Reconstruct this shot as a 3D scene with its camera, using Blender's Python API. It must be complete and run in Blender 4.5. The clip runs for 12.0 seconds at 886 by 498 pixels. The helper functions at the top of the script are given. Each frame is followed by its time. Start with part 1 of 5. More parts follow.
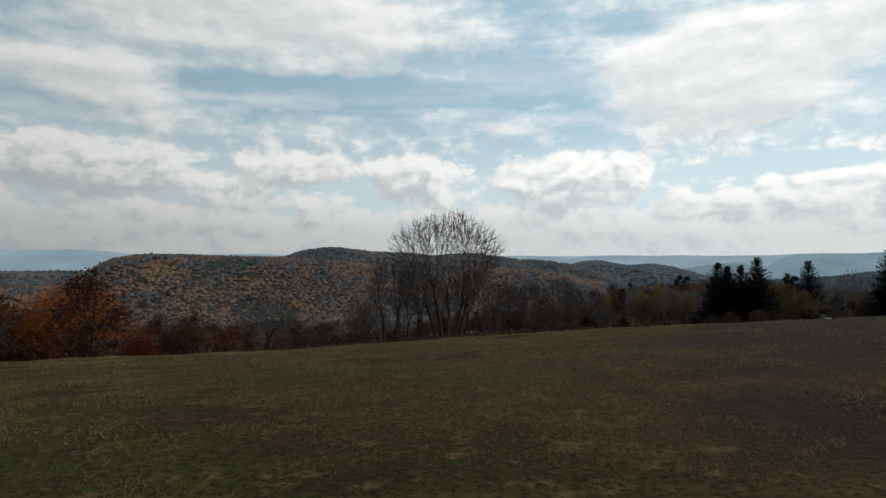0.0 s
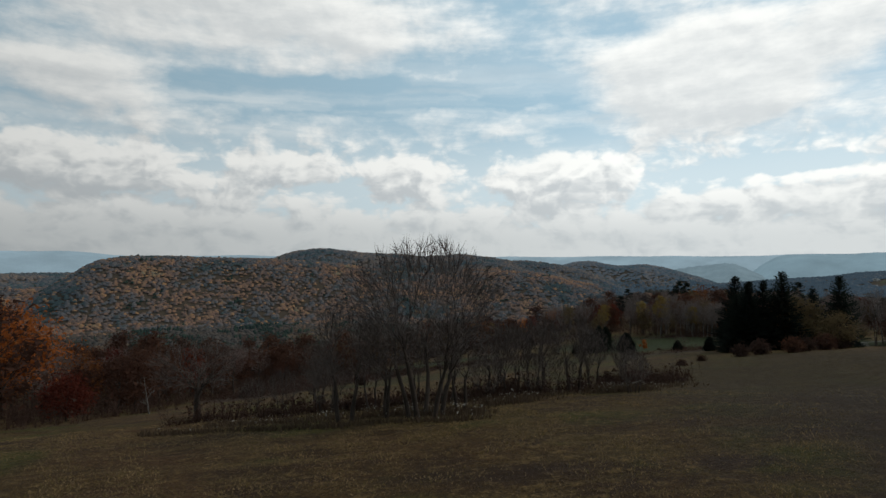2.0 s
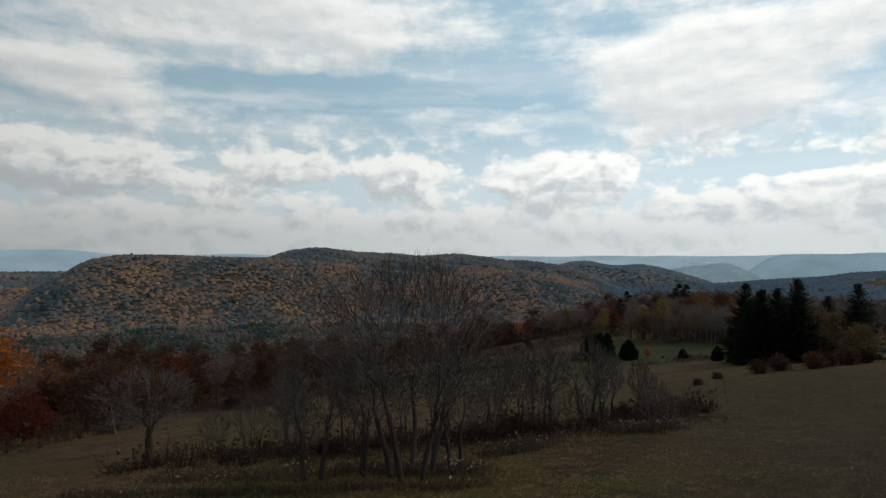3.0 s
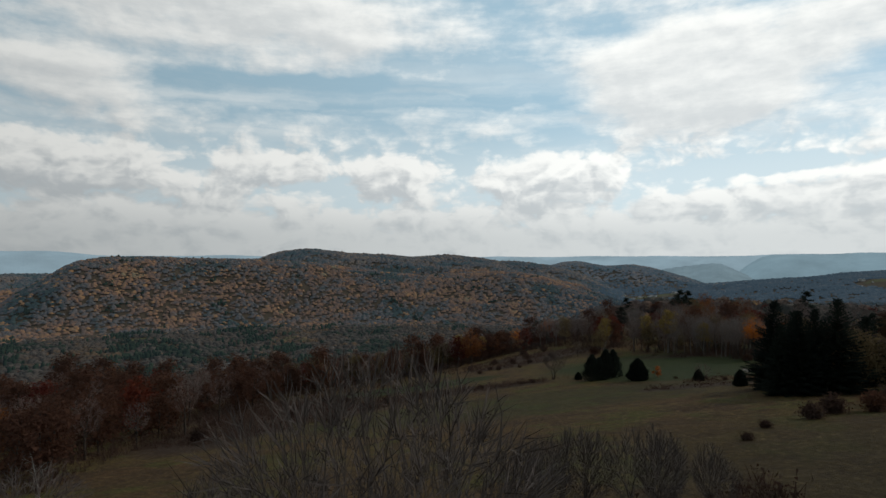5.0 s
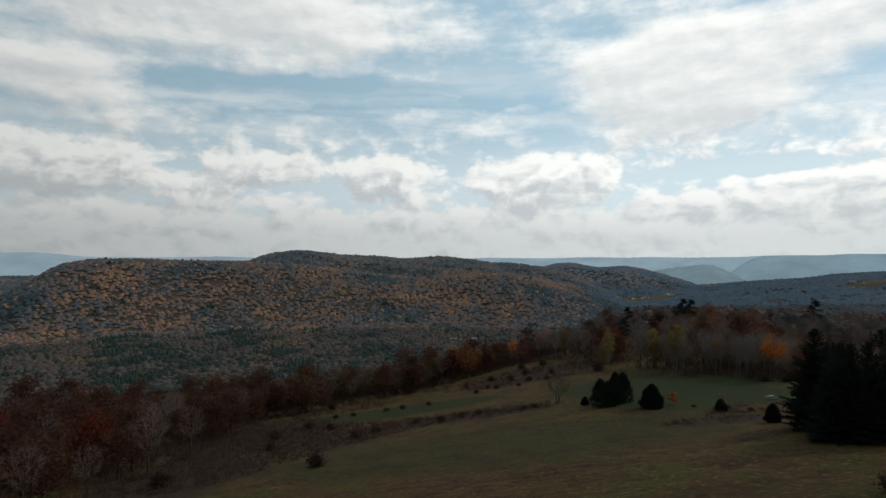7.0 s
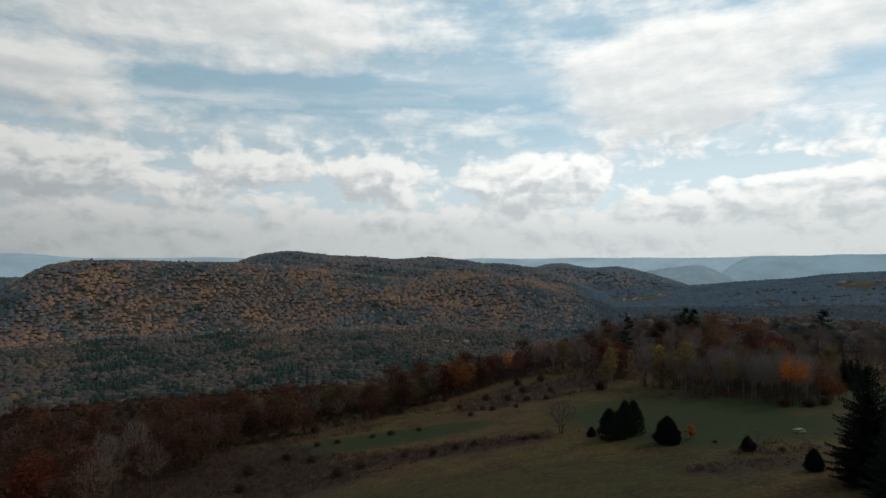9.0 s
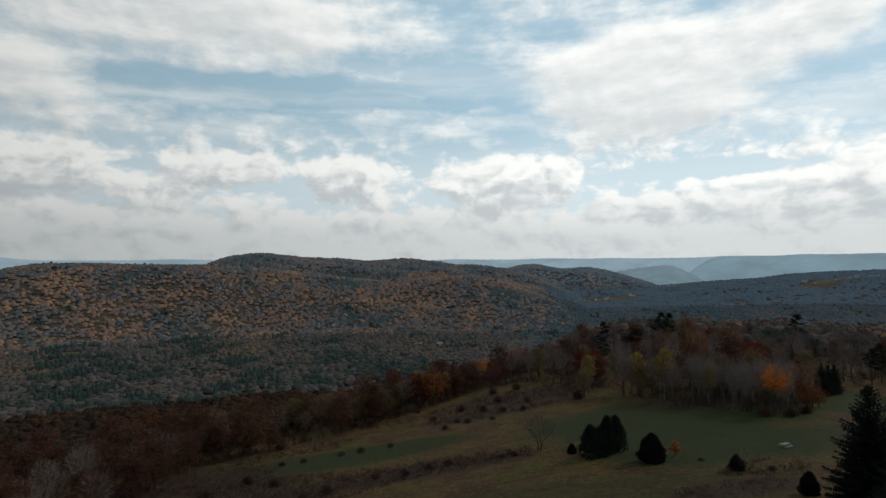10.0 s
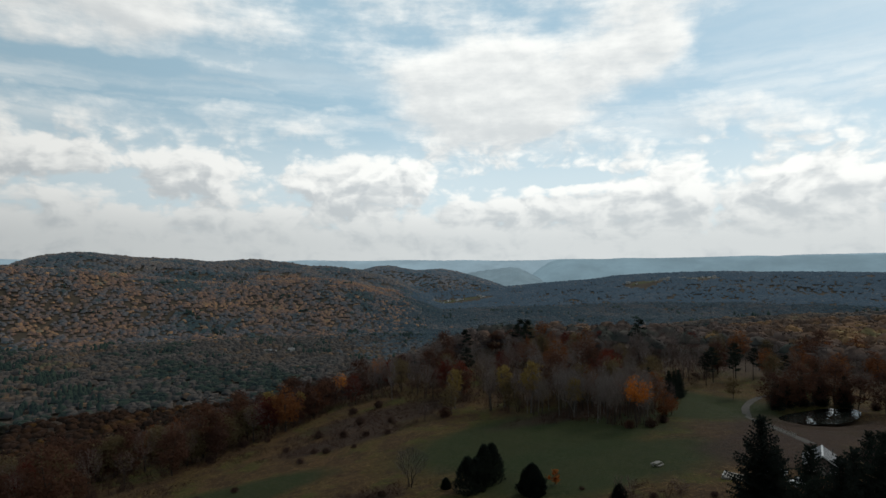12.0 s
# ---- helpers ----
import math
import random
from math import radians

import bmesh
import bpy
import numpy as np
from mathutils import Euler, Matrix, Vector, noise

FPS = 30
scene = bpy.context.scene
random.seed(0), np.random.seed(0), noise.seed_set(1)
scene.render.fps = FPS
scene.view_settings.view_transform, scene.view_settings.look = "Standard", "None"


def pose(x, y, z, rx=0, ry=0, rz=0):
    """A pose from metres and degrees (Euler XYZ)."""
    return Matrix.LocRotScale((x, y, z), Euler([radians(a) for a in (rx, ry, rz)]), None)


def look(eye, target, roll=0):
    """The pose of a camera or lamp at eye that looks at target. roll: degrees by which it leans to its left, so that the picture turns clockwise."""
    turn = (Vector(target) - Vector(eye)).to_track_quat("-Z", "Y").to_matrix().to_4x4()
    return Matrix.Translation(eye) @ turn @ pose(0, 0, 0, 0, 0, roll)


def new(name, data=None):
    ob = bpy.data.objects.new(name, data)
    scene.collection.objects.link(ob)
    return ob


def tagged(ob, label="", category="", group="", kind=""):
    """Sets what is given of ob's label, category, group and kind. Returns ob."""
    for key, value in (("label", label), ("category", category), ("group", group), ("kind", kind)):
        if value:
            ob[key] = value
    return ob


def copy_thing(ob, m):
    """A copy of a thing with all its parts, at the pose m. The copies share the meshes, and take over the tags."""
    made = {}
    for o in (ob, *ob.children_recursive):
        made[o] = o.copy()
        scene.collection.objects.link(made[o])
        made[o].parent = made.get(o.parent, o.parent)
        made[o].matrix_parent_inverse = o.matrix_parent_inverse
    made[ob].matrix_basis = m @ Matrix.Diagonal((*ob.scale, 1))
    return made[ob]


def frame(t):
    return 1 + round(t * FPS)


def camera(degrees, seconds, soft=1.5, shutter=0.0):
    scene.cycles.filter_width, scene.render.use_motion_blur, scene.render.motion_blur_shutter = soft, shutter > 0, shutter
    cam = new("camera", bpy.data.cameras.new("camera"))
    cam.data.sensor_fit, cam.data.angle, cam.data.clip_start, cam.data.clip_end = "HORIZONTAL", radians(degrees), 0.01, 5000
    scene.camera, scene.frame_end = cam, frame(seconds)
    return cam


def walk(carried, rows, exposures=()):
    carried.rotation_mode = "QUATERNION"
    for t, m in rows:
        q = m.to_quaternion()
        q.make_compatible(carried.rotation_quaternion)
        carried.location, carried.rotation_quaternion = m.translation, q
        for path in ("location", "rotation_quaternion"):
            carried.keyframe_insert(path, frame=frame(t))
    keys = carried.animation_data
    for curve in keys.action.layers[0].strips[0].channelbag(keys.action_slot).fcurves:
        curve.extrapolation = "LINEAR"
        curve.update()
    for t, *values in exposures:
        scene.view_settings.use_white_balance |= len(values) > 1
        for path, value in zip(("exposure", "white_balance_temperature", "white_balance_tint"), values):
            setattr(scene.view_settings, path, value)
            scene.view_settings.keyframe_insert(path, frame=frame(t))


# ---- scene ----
cam = camera(76.3, 12.0)
PATH = [
    (0, (0.040, -8.123, 0.496), (0.039, -6.124, 0.532), 0.12),
    (0.5, (0.231, -4.096, 1.410), (0.238, -2.096, 1.445), 0.11),
    (1, (0.516, -0.107, 2.211), (0.530, 1.892, 2.244), 0.08),
    (1.5, (0.832, 3.824, 2.940), (0.855, 5.824, 2.973), 0.19),
    (2, (1.133, 7.687, 3.629), (1.162, 9.687, 3.667), 0.04),
    (2.5, (1.387, 11.479, 4.307), (1.423, 13.478, 4.343), 0.14),
    (3, (1.576, 15.201, 4.996), (1.619, 17.200, 5.031), 0.15),
    (5, (1.695, 29.578, 8.106), (1.767, 31.576, 8.142), 0.03),
    (5.5, (1.632, 33.117, 9.000), (1.710, 35.116, 9.033), 0.16),
    (6, (1.573, 36.670, 9.938), (1.657, 38.668, 9.970), 0.17),
    (6.5, (1.540, 40.254, 10.913), (1.631, 42.252, 10.946), 0.20),
    (7, (1.555, 43.886, 11.917), (1.654, 45.883, 11.956), -0.00),
    (9, (2.326, 59.144, 15.992), (2.455, 61.140, 16.031), -0.04),
    (9.5, (2.684, 63.170, 16.958), (2.858, 65.162, 17.000), -0.18),
    (10, (3.066, 67.275, 17.877), (3.290, 69.262, 17.919), -0.27),
    (10.5, (3.423, 71.443, 18.734), (3.723, 73.420, 18.775), -0.21),
    (11, (3.692, 75.651, 19.517), (4.137, 77.601, 19.558), -0.10),
    (11.5, (3.789, 79.870, 20.217), (4.375, 81.781, 20.259), 0.0),
    (12, (3.610, 84.056, 20.824), (4.330, 85.922, 20.869), 0.08),
]
walk(cam, [(t, look(eye, target, roll)) for t, eye, target, roll in PATH])

# ---- light and sky ----
SUN_AZ, SUN_EL = 76.0, 37.0

sun_data = bpy.data.lights.new("sun", "SUN")
sun_data.energy = 1.25
sun_data.angle = radians(9)
sun_data.color = (1.0, 0.94, 0.86)
sun = new("sun", sun_data)
sun_way = Vector((math.sin(radians(SUN_AZ)) * math.cos(radians(SUN_EL)), math.cos(radians(SUN_AZ)) * math.cos(radians(SUN_EL)), math.sin(radians(SUN_EL))))
sun.matrix_world = look(sun_way * 400, (0, 0, 0))


class Nodes:
    """Short forms for making shader nodes."""

    def __init__(self, tree):
        self.tree = tree

    def put(self, value, socket):
        if isinstance(value, bpy.types.NodeSocket):
            self.tree.links.new(value, socket)
        elif value is not None:
            socket.default_value = value

    def math(self, op, a, b=None, c=None, clamp=False):
        n = self.tree.nodes.new("ShaderNodeMath")
        n.operation, n.use_clamp = op, clamp
        for i, v in enumerate((a, b, c)):
            self.put(v, n.inputs[i])
        return n.outputs[0]

    def vec(self, op, a, b=None, c=None):
        n = self.tree.nodes.new("ShaderNodeVectorMath")
        n.operation = op
        for i, v in enumerate((a, b, c)):
            self.put(v, n.inputs[i])
        return n.outputs["Value"] if op in ("LENGTH", "DOT_PRODUCT") else n.outputs[0]

    def step(self, v, lo, hi, a=0.0, b=1.0, smooth=True):
        n = self.tree.nodes.new("ShaderNodeMapRange")
        n.interpolation_type = "SMOOTHSTEP" if smooth else "LINEAR"
        for i, w in enumerate((v, lo, hi, a, b)):
            self.put(w, n.inputs[i])
        return n.outputs[0]

    def noise(self, vec, scale, detail=4.0, rough=0.55, distortion=0.0):
        n = self.tree.nodes.new("ShaderNodeTexNoise")
        self.put(vec, n.inputs["Vector"])
        n.inputs["Scale"].default_value, n.inputs["Detail"].default_value = scale, detail
        n.inputs["Roughness"].default_value, n.inputs["Distortion"].default_value = rough, distortion
        return n.outputs["Fac"]

    def mix(self, fac, a, b):
        n = self.tree.nodes.new("ShaderNodeMix")
        n.data_type = "RGBA"
        self.put(fac, n.inputs[0])
        for v, s in ((a, n.inputs[6]), (b, n.inputs[7])):
            self.put((*v, 1.0) if isinstance(v, tuple) and len(v) == 3 else v, s)
        return n.outputs[2]

    def ramp(self, fac, stops, constant=False):
        n = self.tree.nodes.new("ShaderNodeValToRGB")
        n.color_ramp.interpolation = "CONSTANT" if constant else "LINEAR"
        e = n.color_ramp.elements
        while len(e) < len(stops):
            e.new(0.5)
        for k, (p, c) in zip(e, stops):
            k.position, k.color = p, (*c, 1.0)
        self.put(fac, n.inputs[0])
        return n.outputs[0]

    def node(self, kind):
        return self.tree.nodes.new(kind)


world = bpy.data.worlds.new("world")
scene.world = world
world.use_nodes = True
world.node_tree.nodes.clear()
N = Nodes(world.node_tree)
way = N.node("ShaderNodeTexCoord").outputs["Generated"]
split = N.node("ShaderNodeSeparateXYZ")
N.put(way, split.inputs[0])
azimuth = N.math("MULTIPLY", N.math("ARCTAN2", split.outputs[0], split.outputs[1]), 57.2958)
height = N.math("MULTIPLY", N.math("ARCSINE", split.outputs[2]), 57.2958)
join = N.node("ShaderNodeCombineXYZ")
N.put(azimuth, join.inputs[0])
N.put(height, join.inputs[1])
chart = join.outputs[0]

# clouds as (azimuth, elevation, half width, half height, weight), in degrees; negative weights are openings of blue
CLOUDS = (
    (-20, 22.8, 25, 5.4, 0.55), (-32, 15.6, 7, 2.8, 0.36), (26, 16.6, 13, 6.4, 0.6), (40, 21, 6, 5, 0.45), (48, 14, 6, 2.4, 0.3),
    (-8, 16.2, 20, 1.9, -0.55), (8, 17.2, 6.5, 2.3, -0.42), (54, 19.5, 9, 5.2, -0.5), (32, 8.6, 10, 1.0, -0.45), (12, 11.8, 6, 1.5, -0.2), (-22, 10.9, 5, 1.0, -0.15),
    (-33, 8.5, 9, 3.0, 0.55), (-22, 6.8, 6, 1.8, 0.5), (-14.5, 9.0, 7.5, 2.0, 0.5), (-3.5, 8.4, 5, 2.6, 0.62), (12.5, 7.9, 10, 2.6, 0.62), (29, 5.2, 9, 1.6, 0.45), (42, 6.4, 6.5, 2.0, 0.5),
    (55, 7.2, 8, 2.2, 0.5),
)


def cloud_cover(at):
    """How thick the clouds are at a place of the sky's chart."""
    total = 0.0
    ragged = N.vec("MULTIPLY_ADD", warp, (5.5, 2.6, 0), at)
    for az, el, w, h, weight in CLOUDS:
        d = N.vec("LENGTH", N.vec("MULTIPLY_ADD", ragged, (1 / w, 1 / h, 0), (-az / w - 2.75 / w, -el / h - 1.3 / h, 0)))
        total = N.math("ADD", N.math("MULTIPLY", N.step(d, 0.35, 1.15, 1.0, 0.0), weight), total)
    streaky = N.noise(N.vec("MULTIPLY", at, (0.05, 0.22, 0)), 1.0, 7.0, 0.62)
    puffy = N.noise(N.vec("MULTIPLY", at, (0.16, 0.26, 1.0)), 1.0, 8.0, 0.6, 0.15)
    plain_cover = N.math("ADD", total, N.math("MULTIPLY_ADD", puffy, 0.95, N.math("MULTIPLY_ADD", streaky, 1.3, -0.95)))
    # rounded heads on the low heaped clouds
    heads = 0.0
    for scale, weight in ((0.30, 0.64), (0.80, 0.36), (2.0, 0.15)):
        v = N.node("ShaderNodeTexVoronoi")
        v.feature = "SMOOTH_F1"
        v.inputs["Scale"].default_value, v.inputs["Smoothness"].default_value = 1.0, 0.35
        N.put(N.vec("MULTIPLY", ragged, (scale, scale * 1.35, 0)), v.inputs["Vector"])
        heads = N.math("ADD", heads, N.math("MULTIPLY_ADD", v.outputs["Distance"], -weight, weight * 0.45))
    return N.math("MULTIPLY_ADD", heads, low_band, plain_cover)


low_band = N.step(height, 9.5, 14.0, 1.0, 0.12)
warp_noise = N.node("ShaderNodeTexNoise")
warp_noise.inputs["Scale"].default_value, warp_noise.inputs["Detail"].default_value = 1.0, 6.0
N.put(N.vec("MULTIPLY", chart, (0.17, 0.26, 0)), warp_noise.inputs["Vector"])
warp = warp_noise.outputs["Color"]
cover = cloud_cover(chart)
cover_above = cloud_cover(N.vec("ADD", chart, (0.7, 1.0, 0)))
low_veil = N.step(height, 1.0, 7.5, 0.62, 0.0)
cover = N.math("ADD", cover, low_veil)
mask = N.step(cover, N.step(height, 8, 15, -0.06, -0.05), N.step(height, 8, 15, 0.32, 0.6))
# thick cloud under other cloud is grey, edges towards the light are white
shade = N.step(N.math("MULTIPLY_ADD", N.math("SUBTRACT", cover_above, cover), 1.1, N.math("MULTIPLY_ADD", cover_above, 0.55, N.math("MULTIPLY", low_veil, 0.8))), -0.35, 0.9)
shade = N.math("MULTIPLY", shade, N.step(height, 8, 15, 1.0, 0.75))
toward = N.step(N.vec("DOT_PRODUCT", way, tuple(sun_way)), -0.6, 0.8, 0.0, 1.0, False)
sky = N.node("ShaderNodeTexSky")
sky.sky_type, sky.sun_disc = "NISHITA", False
sky.sun_elevation, sky.sun_rotation = radians(SUN_EL), radians(SUN_AZ)
sky.altitude, sky.air_density, sky.dust_density, sky.ozone_density = 200, 1.0, 1.2, 1.5
blue = N.mix(0.72, sky.outputs[0], (4.1, 6.0, 6.9))
blue = N.mix(N.step(height, 7.0, 15.0, 0.72, 0.0), blue, (6.9, 7.9, 8.3))
white = N.mix(shade, (9.7, 9.8, 9.5), (5.7, 6.1, 6.3))
white = N.mix(N.step(height, 1.5, 8.0, 0.7, 0.0), white, (4.9, 5.3, 5.45))
# thin combed veils high up
comb = N.noise(N.vec("MULTIPLY_ADD", warp, (1.2, 0.35, 0), N.vec("MULTIPLY", chart, (0.03, 0.30, 0))), 1.0, 5.0, 0.55)
veil = N.math("MULTIPLY", N.step(comb, 0.42, 0.66), N.math("MULTIPLY", N.step(height, 9.5, 12.0, 0.0, 0.55), N.step(height, 14, 20, 1.0, 0.3)))
mask = N.math("MAXIMUM", mask, veil)
seen = N.mix(N.math("MULTIPLY", mask, 0.97), blue, white)
dim = N.math("MULTIPLY", N.step(toward, 0.0, 0.8, 0.48, 1.05, False), N.step(height, 22, 50, 1.0, 0.75))
seen = N.vec("SCALE", seen, None)
N.put(dim, seen.node.inputs["Scale"])
back = N.node("ShaderNodeBackground")
back.inputs["Strength"].default_value = 0.1
N.put(seen, back.inputs["Color"])
N.put(back.outputs[0], N.node("ShaderNodeOutputWorld").inputs[0])


# ---- materials ----
def material(name, rough=0.9, spec=0.2):
    m = bpy.data.materials.new(name)
    m.use_nodes = True
    b = m.node_tree.nodes["Principled BSDF"]
    b.inputs["Roughness"].default_value = rough
    b.inputs["Specular IOR Level"].default_value = spec
    return m, Nodes(m.node_tree), b


def place_of(n):
    return n.node("ShaderNodeNewGeometry").outputs["Position"]


def island_of(n):
    return n.node("ShaderNodeNewGeometry").outputs["Random Per Island"]


def random_of(n):
    return n.node("ShaderNodeObjectInfo").outputs["Random"]


def bump(n, b, value, strength, distance):
    k = n.node("ShaderNodeBump")
    k.inputs["Strength"].default_value, k.inputs["Distance"].default_value = strength, distance
    n.put(value, k.inputs["Height"])
    n.put(k.outputs[0], b.inputs["Normal"])


def bark_material(name, dark, light):
    m, n, b = material(name)
    at = n.node("ShaderNodeTexCoord").outputs["Object"]
    grain = n.noise(n.vec("MULTIPLY", at, (9, 9, 1.6)), 1.0, 5, 0.65)
    blotch = n.noise(at, 0.8, 3)
    n.put(n.mix(n.step(n.math("ADD", n.math("MULTIPLY", grain, 0.6), n.math("MULTIPLY", blotch, 0.4)), 0.35, 0.65), dark, light), b.inputs["Base Color"])
    bump(n, b, grain, 0.6, 0.03)
    return m


def leaf_material(name, stops, spread=0.22):
    """Foliage: one colour ramp, varied leaf by leaf, clump by clump and tree by tree."""
    m, n, b = material(name, 0.85, 0.04)
    clump = n.noise(place_of(n), 0.55, 2)
    pick = n.math("ADD", n.math("MULTIPLY", island_of(n), spread), n.math("ADD", n.math("MULTIPLY", random_of(n), 0.45), n.math("MULTIPLY_ADD", clump, 0.5, -0.16)))
    colour = n.ramp(pick, stops)
    n.put(colour, b.inputs["Base Color"])
    # light passes through leaves
    glow = n.node("ShaderNodeBsdfTranslucent")
    n.put(colour, glow.inputs["Color"])
    blend = n.node("ShaderNodeMixShader")
    blend.inputs[0].default_value = 0.4
    n.put(b.outputs[0], blend.inputs[1])
    n.put(glow.outputs[0], blend.inputs[2])
    n.put(blend.outputs[0], m.node_tree.nodes["Material Output"].inputs["Surface"])
    return m


bark_grey = bark_material("bark_grey", (0.028, 0.022, 0.018), (0.075, 0.062, 0.053))
bark_brown = bark_material("bark_brown", (0.022, 0.016, 0.012), (0.055, 0.040, 0.031))
bark_pale = bark_material("bark_pale", (0.08, 0.072, 0.065), (0.20, 0.185, 0.165))
bark_birch = bark_material("bark_birch", (0.07, 0.062, 0.055), (0.17, 0.155, 0.14))
twig_brown = bark_material("twig_brown", (0.085, 0.056, 0.048), (0.150, 0.102, 0.086))
twig_grey = bark_material("twig_grey", (0.105, 0.082, 0.072), (0.185, 0.150, 0.132))
twig_dark = bark_material("twig_dark", (0.048, 0.036, 0.031), (0.098, 0.076, 0.065))
leaf_russet = leaf_material("leaf_russet", [(0.0, (0.041, 0.023, 0.018)), (0.4, (0.066, 0.032, 0.022)), (0.75, (0.092, 0.042, 0.025)), (1.0, (0.110, 0.063, 0.035))])
leaf_red = leaf_material("leaf_red", [(0.0, (0.055, 0.014, 0.012)), (0.6, (0.11, 0.026, 0.016)), (1.0, (0.16, 0.045, 0.02))])
leaf_orange = leaf_material("leaf_orange", [(0.0, (0.20, 0.058, 0.014)), (0.5, (0.38, 0.12, 0.022)), (1.0, (0.50, 0.20, 0.04))])
leaf_rust = leaf_material("leaf_rust", [(0.0, (0.075, 0.028, 0.014)), (0.5, (0.14, 0.052, 0.020)), (1.0, (0.20, 0.08, 0.028))])
leaf_yellow = leaf_material("leaf_yellow", [(0.0, (0.13, 0.085, 0.030)), (0.5, (0.22, 0.15, 0.05)), (1.0, (0.34, 0.25, 0.09))])
leaf_olive = leaf_material("leaf_olive", [(0.0, (0.070, 0.050, 0.028)), (0.5, (0.12, 0.086, 0.044)), (1.0, (0.18, 0.13, 0.066))])
leaf_fire = leaf_material("leaf_fire", [(0.0, (0.16, 0.042, 0.013)), (0.5, (0.29, 0.085, 0.020)), (1.0, (0.40, 0.15, 0.035))])
needle_dark = leaf_material("needle_dark", [(0.0, (0.009, 0.012, 0.010)), (0.5, (0.017, 0.022, 0.017)), (1.0, (0.027, 0.034, 0.024))])
thicket_brown = leaf_material("thicket_brown", [(0.0, (0.030, 0.018, 0.014)), (0.5, (0.058, 0.034, 0.026)), (1.0, (0.098, 0.062, 0.047))])


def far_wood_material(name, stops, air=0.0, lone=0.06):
    """A wood of many crowns: each crown's colour by chance, in drifts some hundred metres wide. air: blue emission of
    the crowns, in place of haze before a far hill.
    """
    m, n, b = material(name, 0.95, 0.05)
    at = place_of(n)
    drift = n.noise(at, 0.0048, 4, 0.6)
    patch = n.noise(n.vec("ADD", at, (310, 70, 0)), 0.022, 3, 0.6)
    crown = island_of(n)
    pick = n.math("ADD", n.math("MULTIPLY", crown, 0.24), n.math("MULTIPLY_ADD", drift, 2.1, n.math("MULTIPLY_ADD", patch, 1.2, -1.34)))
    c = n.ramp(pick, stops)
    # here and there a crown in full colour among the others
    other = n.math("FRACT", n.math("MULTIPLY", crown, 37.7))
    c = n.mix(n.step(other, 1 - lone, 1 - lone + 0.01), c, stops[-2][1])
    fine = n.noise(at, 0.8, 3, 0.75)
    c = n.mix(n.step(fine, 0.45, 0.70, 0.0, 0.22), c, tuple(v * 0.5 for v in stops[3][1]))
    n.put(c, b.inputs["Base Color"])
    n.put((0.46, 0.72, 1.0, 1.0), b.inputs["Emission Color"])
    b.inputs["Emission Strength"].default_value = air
    return m


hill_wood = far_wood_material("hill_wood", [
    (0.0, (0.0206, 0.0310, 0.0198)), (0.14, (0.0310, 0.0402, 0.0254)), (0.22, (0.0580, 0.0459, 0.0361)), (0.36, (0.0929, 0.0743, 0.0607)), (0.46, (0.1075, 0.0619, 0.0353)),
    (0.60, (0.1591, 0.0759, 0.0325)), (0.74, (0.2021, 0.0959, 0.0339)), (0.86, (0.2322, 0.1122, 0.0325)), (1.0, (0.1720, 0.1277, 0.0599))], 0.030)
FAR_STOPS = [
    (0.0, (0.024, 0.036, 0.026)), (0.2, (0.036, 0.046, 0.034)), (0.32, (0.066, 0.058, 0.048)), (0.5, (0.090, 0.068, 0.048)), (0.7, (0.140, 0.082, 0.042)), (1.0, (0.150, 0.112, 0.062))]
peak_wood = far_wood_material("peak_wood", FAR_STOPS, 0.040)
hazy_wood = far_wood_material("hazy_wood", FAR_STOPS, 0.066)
# haze and cloud shadow over the plain are put into these dull bluish colours
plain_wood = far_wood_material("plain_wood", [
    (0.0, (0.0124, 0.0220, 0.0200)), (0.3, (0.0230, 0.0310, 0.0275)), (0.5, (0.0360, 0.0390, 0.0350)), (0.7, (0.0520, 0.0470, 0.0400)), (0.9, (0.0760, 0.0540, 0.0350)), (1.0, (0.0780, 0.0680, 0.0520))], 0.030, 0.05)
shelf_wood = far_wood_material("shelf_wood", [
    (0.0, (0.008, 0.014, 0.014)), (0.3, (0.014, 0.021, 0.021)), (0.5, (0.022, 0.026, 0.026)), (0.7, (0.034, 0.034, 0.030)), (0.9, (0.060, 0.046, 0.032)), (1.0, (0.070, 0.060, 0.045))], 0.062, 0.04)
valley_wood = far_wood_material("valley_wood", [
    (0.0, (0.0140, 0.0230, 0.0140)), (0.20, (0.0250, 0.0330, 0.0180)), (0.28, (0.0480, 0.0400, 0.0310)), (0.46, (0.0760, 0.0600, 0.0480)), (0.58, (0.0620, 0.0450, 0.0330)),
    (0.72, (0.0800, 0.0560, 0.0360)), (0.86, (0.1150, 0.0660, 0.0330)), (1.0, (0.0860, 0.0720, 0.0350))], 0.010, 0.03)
# shade and lens vignette on the left slope are put into these darker colours
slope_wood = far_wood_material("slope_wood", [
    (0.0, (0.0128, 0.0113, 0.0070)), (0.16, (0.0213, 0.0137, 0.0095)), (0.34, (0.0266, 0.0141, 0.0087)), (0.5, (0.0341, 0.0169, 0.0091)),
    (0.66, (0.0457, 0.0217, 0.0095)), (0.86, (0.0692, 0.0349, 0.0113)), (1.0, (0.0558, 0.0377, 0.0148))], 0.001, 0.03)
